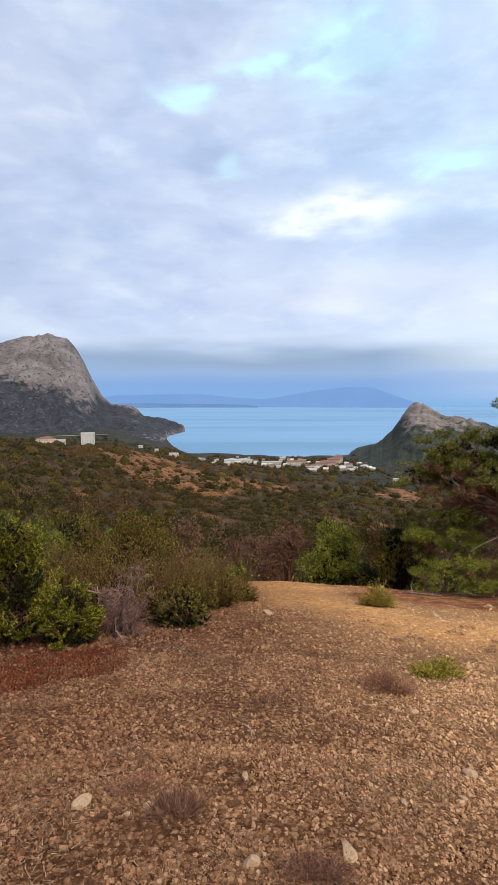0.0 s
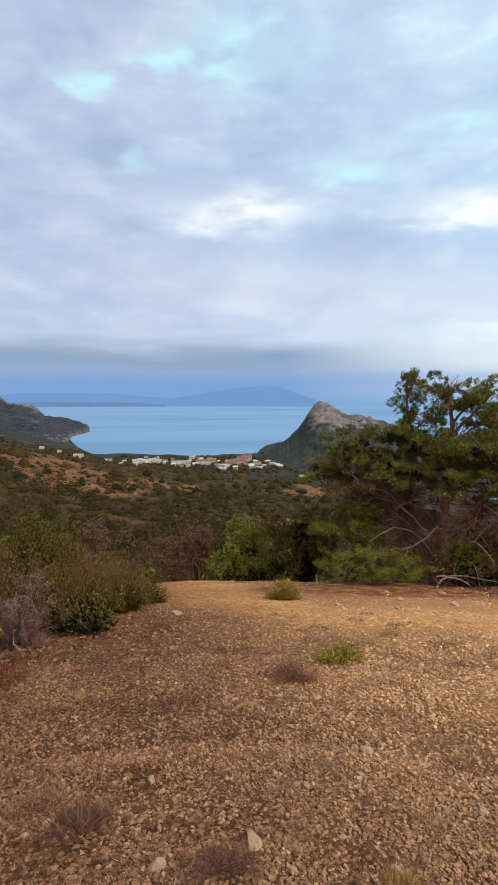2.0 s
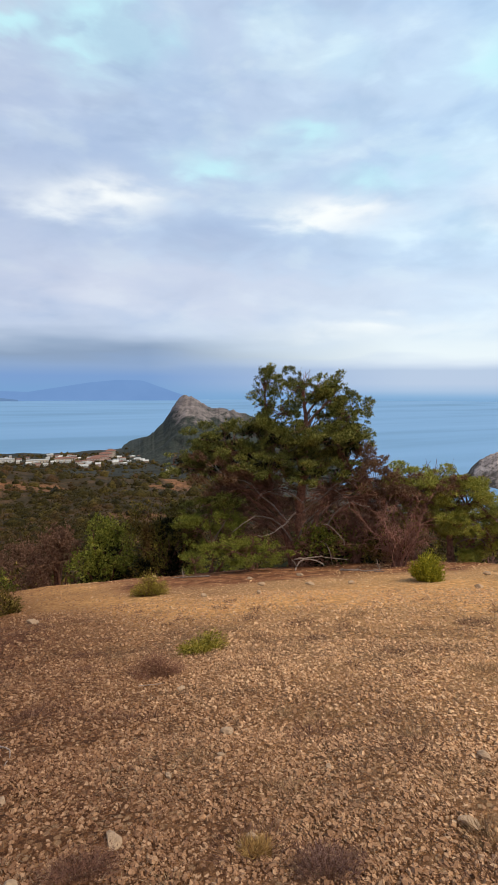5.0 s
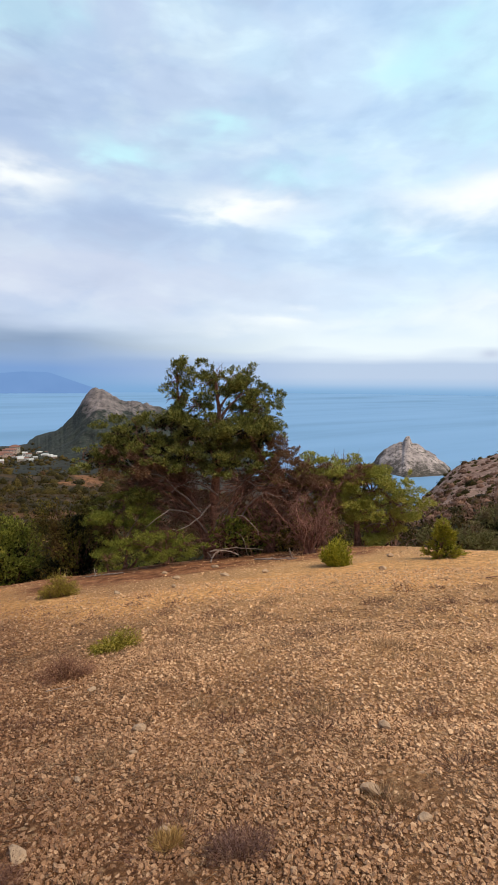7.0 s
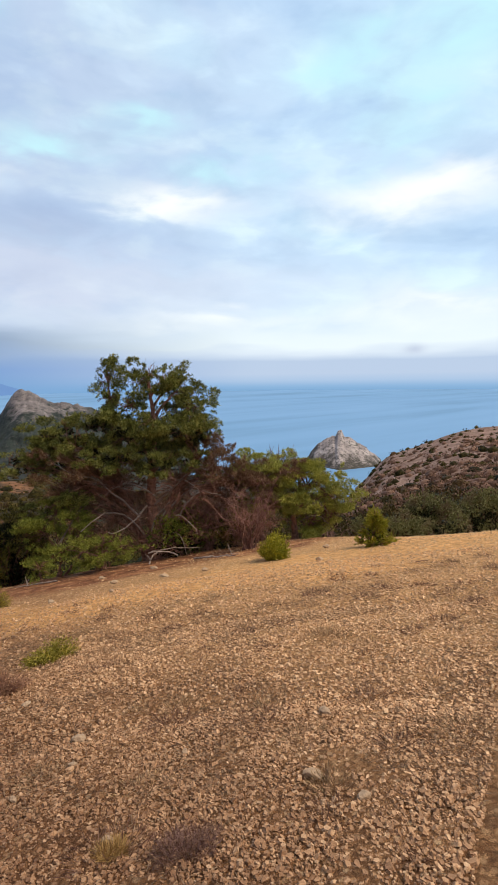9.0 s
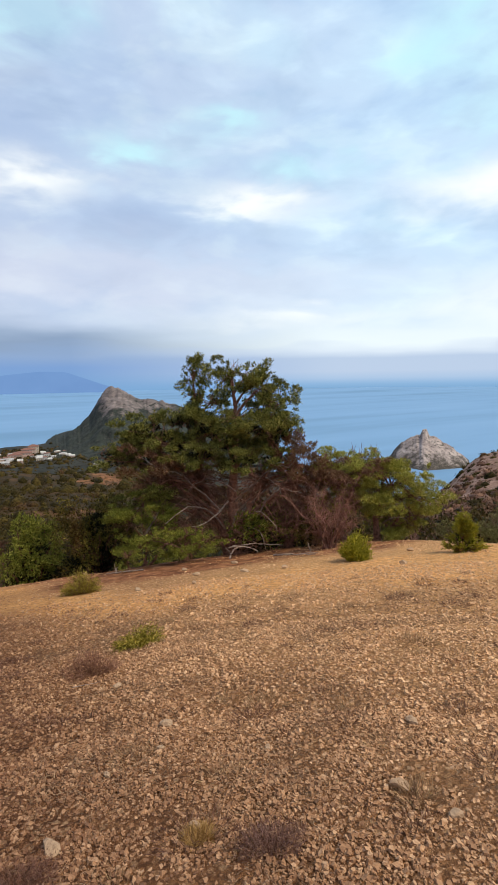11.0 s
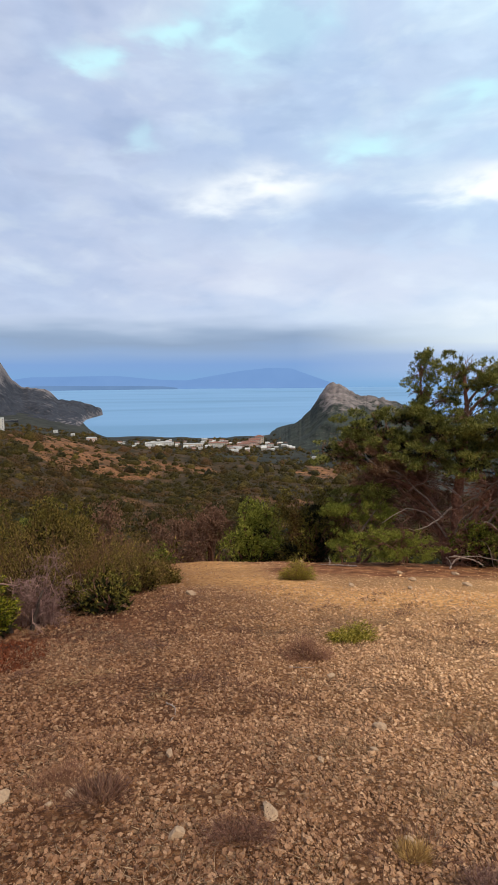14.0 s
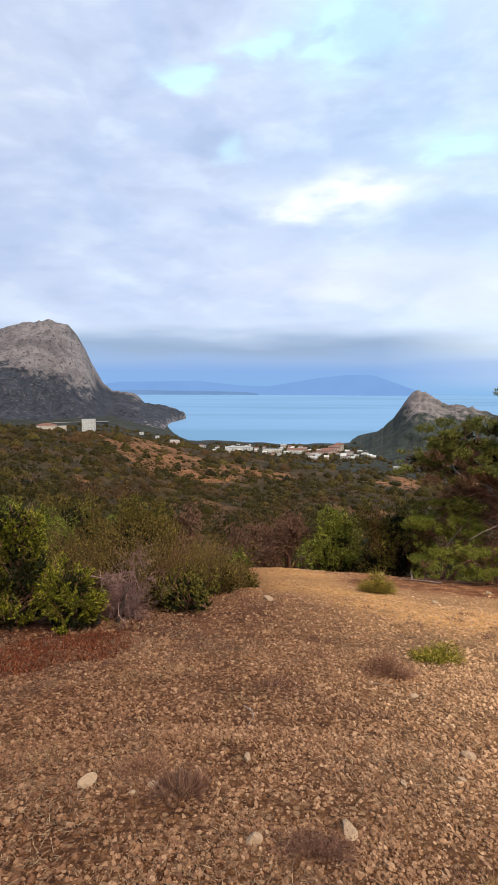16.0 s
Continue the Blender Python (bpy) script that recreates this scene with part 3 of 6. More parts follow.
def build_ground():
    az = np.concatenate([np.arange(-42, 88, 0.62), np.arange(88, 318, 4.0)])
    r = np.concatenate([[0.0005, 0.3, 0.7], np.geomspace(1.0, 17, 150), np.geomspace(17.6, 260, 120), np.geomspace(266, 1400, 70), [1900, 2800, 4900]])
    na, nr = len(az), len(r)
    rr, aa = np.meshgrid(r, np.radians(az), indexing="ij")
    x, y = (rr * np.sin(aa)).ravel(), (rr * np.cos(aa)).ravel()
    x, y = x - 0.15 * (rr.ravel() < 0.5), y + 0.10 * (rr.ravel() < 0.5)
    z = land(x, y)
    rad = np.hypot(x, y)
    xy = np.stack([x, y], 1)
    z += np.where(rad < 24, 0.014 * fbm(xy / 0.22, 3, 5) + 0.007 * fbm(xy / 0.06, 2, 9), 0)
    deg = np.degrees(np.arctan2(x, y))
    z = np.where((rad > 1500) & (deg > -40) & (deg < 100), SEA_Z - 30, z)
    k = np.arange(na)
    k2 = (k + 1) % na
    rows = np.arange(nr - 1)[:, None] * na
    f = np.stack([rows + k, rows + na + k, rows + na + k2, rows + k2], -1).reshape(-1, 4)[:, ::-1]
    me = raw_mesh("ground", np.stack([x, y, z], 1), f, True)
    # soil kinds
    wob = 0.7 * fbm(xy / 1.3, 4, 31)
    path = np.minimum.reduce([capsule(x, y, 1.45, 17, 1.5, 10) - 0.95, capsule(x, y, 1.5, 10, 3.0, 7.4) - 0.75, capsule(x, y, 3.0, 7.4, 8.5, 5.2) - 0.9, capsule(x, y, 7.0, 5.0, 11, 3.4) - 1.6])
    path = (1 - fade(path + wob, -0.5, 0.7)) * (0.75 + 0.25 * fbm(xy / 0.8, 3, 14))
    path = np.maximum(path, 0.3 * fade(deg, 26, 46) * fade(rad, 3.0, 6.0) * (0.8 + 0.4 * fbm(xy / 1.1, 3, 15)))
    litter = np.minimum.reduce([np.hypot(x - 6.4, y - 11.9) - 2.0, np.hypot(x - 4.4, y - 14) - 1.7, capsule(x, y, -2.6, 6.2, -0.9, 8.6) - 0.75, np.hypot(x - 9.8, y - 10) - 2.0, capsule(x, y, 3.4, 14.2, 8.2, 10.8) - 1.1, capsule(x, y, -3.2, 4.4, -0.9, 6.0) - 0.55, capsule(x, y, 3.7, 11.4, 6.5, 9.9) - 0.95, capsule(x, y, -1.6, 6.0, -0.2, 7.2) - 0.5])
    litter = (1 - fade(litter + 1.1 * wob, -0.3, 0.8)) * 0.95
    litter = np.where(rad > 30, fade(rad, 320, 460), litter)
    ochre = fbm(xy / 30.0, 4, 41)
    band = bare_band(deg, rad)
    bare = np.clip(fade(ochre + 0.85 * band - 0.46 + 0.3 * fbm(xy / 6.0, 3, 44), 0.0, 0.25), 0, 1) * fade(rad, 50, 80) * (1 - fade(rad, 260, 400)) * np.clip(0.72 + 0.9 * fbm(xy / 3.0, 3, 46), 0.2, 1)
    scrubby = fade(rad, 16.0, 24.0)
    path = np.where(rad > 30, fade(deg, 51, 56) * (deg < 170), path)
    c = me.color_attributes.new("soil", "FLOAT_COLOR", "POINT")
    c.data.foreach_set("color", np.stack([path, litter, bare, scrubby], 1).astype(np.float32).ravel())
    return tagged(part("ground", me, M_GROUND), "stony brown hillside with an ochre footpath and scrub slopes", "ground", kind="structure")


build_ground()


def build_sea():
    a = np.linspace(0, 2 * math.pi, 181)[:-1]
    r = np.geomspace(300, 4990, 24)
    v = np.concatenate([np.stack([q * np.sin(a), q * np.cos(a), 0 * a + SEA_Z], 1) for q in r])
    k = np.arange(180)
    rows = np.arange(len(r) - 1)[:, None] * 180
    f = np.stack([rows + k, rows + (k + 1) % 180, rows + 180 + (k + 1) % 180, rows + 180 + k], -1).reshape(-1, 4)
    return tagged(part("water", raw_mesh("water", v, f, True), M_SEA), "calm blue sea bay under an overcast sky", "sea", kind="structure")


build_sea()


def build_ridge(name, crest, ridge_r, foot_r, foot_z, back_r, rough, grain, mat, label, category, cliff=1.0, na=220, nr=90, seed=3, buttress=0.0, kind="", jag=0.0):
    """A mountain: crest gives bearing and sight angle of its crest line, ridge_r and foot_r its distances along that line."""
    ca = np.array([c[0] for c in crest], float)
    az = np.linspace(ca[0], ca[-1], na)
    el = np.interp(az, ca, [c[1] for c in crest])
    el[1:-1] = (el[:-2] + 2 * el[1:-1] + el[2:]) / 4
    rr = np.interp(az, ca, [c[2] for c in crest]) * ridge_r
    top = EYE + rr * np.tan(np.radians(el))
    top += jag * fbm(np.stack([az * 2.2, az * 0], 1), 4, seed + 60, 0.6)
    fr = np.interp(az, [p[0] for p in foot_r], [p[1] for p in foot_r])
    fz = np.interp(az, [p[0] for p in foot_z], [p[1] for p in foot_z])
    s = np.concatenate([np.linspace(0, 1, nr * 2 // 3), np.linspace(1, 2, nr // 3)[1:]])
    a2, s2 = np.meshgrid(np.arange(na), s)
    front = np.clip(s2, 0, 1)
    back = np.clip(s2 - 1, 0, 1)
    rad = fr[a2] + (rr[a2] - fr[a2]) * front + (back_r - rr[a2]) * back
    rise = front ** cliff
    k = na // 16
    low = np.minimum(top, np.convolve(np.pad(top, k, mode="edge"), np.ones(2 * k + 1) / (2 * k + 1), "valid"))
    z = fz[a2] + (low[a2] + (top - low)[a2] * front ** 3 - fz[a2]) * rise
    z = z * (1 - back) + (SEA_Z - 6) * back
    x, y = rad * np.sin(np.radians(az[a2])), rad * np.cos(np.radians(az[a2]))
    p = np.stack([x.ravel(), y.ravel()], 1)
    amp = (np.sin(math.pi * np.clip(s2 * 0.92, 0, 1)) ** 0.7 * (s2 < 1) + 0.12 * (np.abs(s2 - 1) < 0.2)).ravel()
    height = np.clip((top[a2] - SEA_Z) / 200, 0.22, 1).ravel()
    n = fbm(np.concatenate([p / grain, z.ravel()[:, None] / grain], 1), 6, seed, 0.55)
    warp = fbm(np.concatenate([p / grain, z.ravel()[:, None] / grain], 1) * 0.6, 3, seed + 30)
    ribs = np.abs(fbm(np.stack([az[a2].ravel() * 0.9 + warp * 1.5, s2.ravel() * 3.0 + warp], 1), 4, seed + 9))
    zz = z.ravel() + amp * height * (rough * n - buttress * ribs)
    push = amp * height * rough * 0.55 * fbm(np.concatenate([p / (grain * 0.5), zz[:, None] / (grain * 0.5)], 1), 4, seed + 4)
    d = np.stack([np.sin(np.radians(az[a2])).ravel(), np.cos(np.radians(az[a2])).ravel()], 1)
    p = p + d * push[:, None]
    rows = (np.arange(len(s) - 1) * na)[:, None]
    k = np.arange(na - 1)
    f = np.stack([rows + k, rows + k + 1, rows + na + k + 1, rows + na + k], -1).reshape(-1, 4)
    me = raw_mesh(name, np.concatenate([p, zz[:, None]], 1), f, True)
    return tagged(part(name, me, mat), label, category, kind=kind)


build_ridge(
    "rocky_mountain",
    [(-60, 2.0, 1.1), (-42, 3.2, 1.1), (-30, 4.4, 1.05), (-23.5, 5.15, 1.0), (-21.4, 5.78, 1.0), (-19.8, 6.0, 1.0), (-19.0, 6.2, 1.0), (-17.1, 5.8, 1.0), (-16.0, 4.4, 1.0), (-15.0, 2.1, 1.0),
     (-13.9, 0.0, 1.0), (-13.0, -0.95, 1.0), (-10.4, -1.25, 1.0), (-9.5, -2.3, 1.0), (-6.2, -2.8, 1.02), (-5.5, -3.4, 1.03), (-5.05, -4.0, 1.03)],
    1500, [(-60, 900), (-20, 960), (-9, 960), (-7.4, 1050), (-6.8, 1330), (-5.05, 1525)], [(-60, -96), (-18, -100), (-12, -108), (-8, -114), (-5, -114)], 2100,
    46, 120, M_CRAG, "bare grey limestone mountain with dark scrub at its foot", "mountain", 1.5, 300, 130, 3, 16, "structure", 4.5)
build_ridge(
    "coastal_peak",
    [(8.5, -8.6, 0.93), (11.4, -7.9, 0.96), (14.5, -6.5, 0.97), (17.4, -4.1, 1.0), (18.8, -2.12, 1.0), (19.6, -1.1, 1.0), (20.2, -0.8, 1.0), (21.4, -1.35, 1.0), (22.5, -2.05, 1.0), (25.2, -2.4, 1.0), (28, -3.2, 1.0), (33, -5.4, 1.0), (38, -6.9, 1.0), (40, -7.2, 1.0)],
    900, [(8.5, 760), (14, 640), (25, 560), (40, 640)], [(8.5, -106), (14, -96), (25, -92), (40, -110)], 1250,
    30, 38, M_PEAK, "steep coastal peak with green scrub slopes and a bare rocky top", "mountain", 1.15, 300, 120, 5, 4, "structure", 4.5)
build_ridge(
    "rocky_islet",
    [(49.6, -9.9, 1.0), (50.9, -8.0, 1.0), (51.6, -7.1, 1.0), (52.6, -6.55, 1.0), (53.5, -6.3, 1.0), (53.75, -5.75, 1.0), (54.15, -5.65, 1.0), (54.4, -6.2, 1.0), (55.6, -6.8, 1.0), (56.8, -7.5, 1.0), (57.9, -8.4, 1.0), (59.0, -9.7, 1.0)],
    690, [(49, 670), (54, 615), (59.6, 660)], [(49, -109.5), (59.6, -109.5)], 780,
    8, 30, M_ISLET, "pale conical rock islet in the sea", "islet", 0.9, 180, 80, 7, 8, "structure", 2.5)
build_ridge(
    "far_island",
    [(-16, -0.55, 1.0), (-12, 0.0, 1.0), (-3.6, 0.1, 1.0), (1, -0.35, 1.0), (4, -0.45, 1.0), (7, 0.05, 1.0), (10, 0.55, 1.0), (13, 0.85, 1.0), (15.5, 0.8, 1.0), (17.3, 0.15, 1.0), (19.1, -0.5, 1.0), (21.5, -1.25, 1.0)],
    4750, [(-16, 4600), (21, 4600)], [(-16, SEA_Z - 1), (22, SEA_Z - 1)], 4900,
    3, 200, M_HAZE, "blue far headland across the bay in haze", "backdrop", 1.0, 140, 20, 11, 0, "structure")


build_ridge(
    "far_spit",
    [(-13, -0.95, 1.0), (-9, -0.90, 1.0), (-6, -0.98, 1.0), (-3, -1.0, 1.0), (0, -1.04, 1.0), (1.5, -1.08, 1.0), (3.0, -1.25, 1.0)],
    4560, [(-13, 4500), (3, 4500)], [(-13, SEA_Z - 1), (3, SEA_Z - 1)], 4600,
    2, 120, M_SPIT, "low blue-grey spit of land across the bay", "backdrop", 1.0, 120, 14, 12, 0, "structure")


def build_coast_road():
    """The pale road along the mountain's foot, on its retaining wall."""
    az = np.radians(np.linspace(-20.0, -13.4, 50))
    v = []
    for a in az:
        q = 1046 + 5 * math.sin(a * 40)
        for k, drop in ((-3.0, 0.0), (4.0, 0.0), (-3.0, 14.0)):
            v.append(((q + k) * math.sin(a), (q + k) * math.cos(a), EYE - 1046 * math.tan(radians(4.28)) - drop))
    f = [(3 * i, 3 * i + 1, 3 * i + 4, 3 * i + 3) for i in range(49)] + [(3 * i, 3 * i + 3, 3 * i + 5, 3 * i + 2) for i in range(49)]
    me = raw_mesh("road", v, f)
    me.materials.append(M_ROAD)
    me.materials.append(M_CRAG)
    me.polygons.foreach_set("material_index", np.repeat(np.array([0, 1], np.int32), 49))
    tagged(part("road", me, M_ROAD), "pale coast road on a rock retaining wall", "road", kind="structure")


build_coast_road()


# ---------------------------------------------------------------- plants
def bearing(az, r, u=0.0):
    """Ground place at a bearing and distance, u metres to its right."""
    a = radians(az)
    return r * math.sin(a) + u * math.cos(a), r * math.cos(a) - u * math.sin(a)


def base(x, y, sink=0.03):
    return (x, y, land_at(x, y) - sink)


def axes(x, y):
    a = math.atan2(x, y)
    return np.array([math.cos(a), -math.sin(a), 0]), np.array([math.sin(a), math.cos(a), 0])


PLENTY = 1.0


def foliage(rng, lobes, per_m3, length, width, seed, gaps=0.45, freq=3.0, up=0.5, tuft=1, hollow=0.35):
    vs, fs, n0 = [], [], 0
    for i, (c, s) in enumerate(lobes):
        n = int(PLENTY * per_m3 * (s[0] * s[1] * s[2]) ** 0.75)
        p, d = lobe_points(rng, c, s, max(n // tuft, 8), hollow, gaps, freq, seed + i)
        if tuft > 1:
            p, d = np.repeat(p, tuft, 0), np.repeat(d, tuft, 0)
        way = unit(d * 0.6 + rng.normal(size=p.shape) * 0.7 + np.array([0, 0, up]))
        v, f = blades(rng, p, way, length, width, 0.0, True)
        vs.append(v)
        fs.append(f + n0)
        n0 += len(v)
    return raw_mesh("crown", np.concatenate(vs), np.concatenate(fs))


def twig_mesh(rng, tubes, starts, ends, radius, forks=3, spread=0.35, sides=3, lift=0.08):
    for a, b in zip(starts, ends):
        p = bent(rng, a, b, lift, 0.10, 4)
        tubes.add(p, np.linspace(radius, radius * 0.35, 4), sides)
        size = np.linalg.norm(np.asarray(b) - a)
        for _ in range(forks):
            i = rng.integers(1, 3)
            q = p[i] + unit(unit(p[-1] - p[0]) + rng.normal(0, 0.75, 3)) * size * rng.uniform(0.25, spread + 0.25)
            tubes.add(bent(rng, p[i], q, 0.04, 0.10, 3), np.linspace(radius * 0.6, radius * 0.2, 3), 3)


def build_pine(x, y, trunks, lobes, dry, dead, seed, label, snarl=(), leaf=M_PINE, density=30000, needle=0.095, thin=0.023, name="pine_tree"):
    """trunks: lists of (u, depth, height) with a root radius; lobes: (u, depth, height, half width, half depth, half height)."""
    rng = np.random.default_rng(seed)
    u, d = axes(x, y)
    at = base(x, y, 0.06)
    root = thing(name, at, label, "tree")

    def w(q):
        return u * q[0] + d * q[1] + np.array([0, 0, q[2]])

    lines = []
    for i, (pts, rad) in enumerate(trunks):
        pts = np.array([w(q) for q in pts])
        s = np.linspace(0, len(pts) - 1, 22)
        line = np.stack([np.interp(s, range(len(pts)), pts[:, k]) for k in range(3)], 1)
        line[1:-1] = (line[:-2] + line[1:-1] * 2 + line[2:]) / 4
        line[1:] += rng.normal(0, 0.018, (21, 3))
        tb = Tubes()
        flare = rad * (np.linspace(1, 0.12, 22) + 0.5 * np.exp(-np.linspace(0, 12, 22)))
        tb.add(line, flare, 9)
        part("trunk", tb.mesh("trunk"), M_BARK, root)
        lines.append((line, flare))
    twigs = Tubes()
    for i, q in enumerate(lobes + dry):
        c = w(q[:3])
        best = None
        for line, rad in lines:
            want = max(c[2] - 0.45 * np.linalg.norm((c - line[-1])[:2]) - 0.35, 0.4)
            k = int(np.argmin(np.abs(line[:, 2] - want)))
            gap = np.linalg.norm(line[k] - c)
            if best is None or gap < best[0]:
                best = (gap, line[k], rad[k])
        limb = Tubes()
        p = bent(rng, best[1], c, 0.10, 0.07, 9)
        limb.add(p, np.linspace(min(best[2] * 0.75, 0.07), 0.014, 9), 6)
        part("limb", limb.mesh("limb"), M_BARK, root)
        n = 14
        e = c + unit(rng.normal(size=(n, 3))) * np.array(q[3:6]).mean() * rng.uniform(0.6, 1.0, (n, 1))
        twig_mesh(rng, twigs, [p[rng.integers(5, 9)] for _ in range(n)], e, 0.011)
    for q in dead:
        a, b = w(q[:3]), w(q[3:6])
        bough = Tubes()
        p = bent(rng, a, b, q[6], 0.09, 9)
        bough.add(p, np.linspace(0.032, 0.008, 9), 5)
        part("dead_bough", bough.mesh("dead_bough"), M_DEADWOOD, root, "bare grey-brown dead bough")
        ends = [p[i] + unit(rng.normal(size=3) + (p[-1] - p[0]) * 0.5) * rng.uniform(0.25, 0.7) for i in (3, 4, 5, 6, 7, 8, 8)]
        twig_mesh(rng, twigs, [p[i] for i in (3, 4, 5, 6, 7, 8, 8)], ends, 0.010, 4)
    tagged(part("twig_tangle", twigs.mesh("twig_tangle"), M_TWIG, root), kind="stuff")
    if snarl:
        brush = Tubes()
        for q in snarl:
            c, s = w(q[:3]), np.array(q[3:6])
            for _ in range(int(300 * s.max())):
                a = c + unit(rng.normal(size=3)) * s * rng.uniform(0.1, 0.9)
                e = a + unit((a - c) * 1.5 + rng.normal(0, 0.35, 3) + np.array([0, 0, 0.1])) * rng.uniform(0.2, 0.55)
                brush.add(bent(rng, a, e, 0.05, 0.15, 4), np.linspace(0.009, 0.0035, 4), 3)
        tagged(part("dead_brush", brush.mesh("dead_brush"), M_TWIG_RED, root, "reddish brown bare twigs"), kind="stuff")
    def pads(many):
        """Each mass of needles is several flat pads with sky between them."""
        out = []
        for q in many:
            s = np.array(q[3:6])
            for _ in range(18):
                c = w(q[:3]) + rng.uniform(-1.0, 1.0, 3) * s
                out.append((c, s * np.array([0.40, 0.40, 0.36]) * rng.uniform(0.4, 1.15)))
        return out

    tagged(part("crown", foliage(rng, pads(lobes), density * 1.12, needle, thin * 0.66, seed, 0.50, 5.0, 0.6, 7), leaf, root), kind="stuff")
    # the crown's inner shade is put into a core of dark needles
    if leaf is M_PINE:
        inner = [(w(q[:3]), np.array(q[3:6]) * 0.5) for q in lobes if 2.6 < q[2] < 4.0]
        tagged(part("inner_foliage", foliage(rng, inner, 3600, 0.11, 0.05, seed + 9, 0.48, 4.0), M_SHADED_NEEDLES, root, "inner needles darkened as shade"), kind="stuff")
    if dry:
        tagged(part("dry_crown", foliage(rng, pads(dry), density * 0.6, needle, thin, seed + 50, 0.48, 3, -0.1, 6), M_PINE_DRY, root, "brown dying needles"), kind="stuff")
    return root


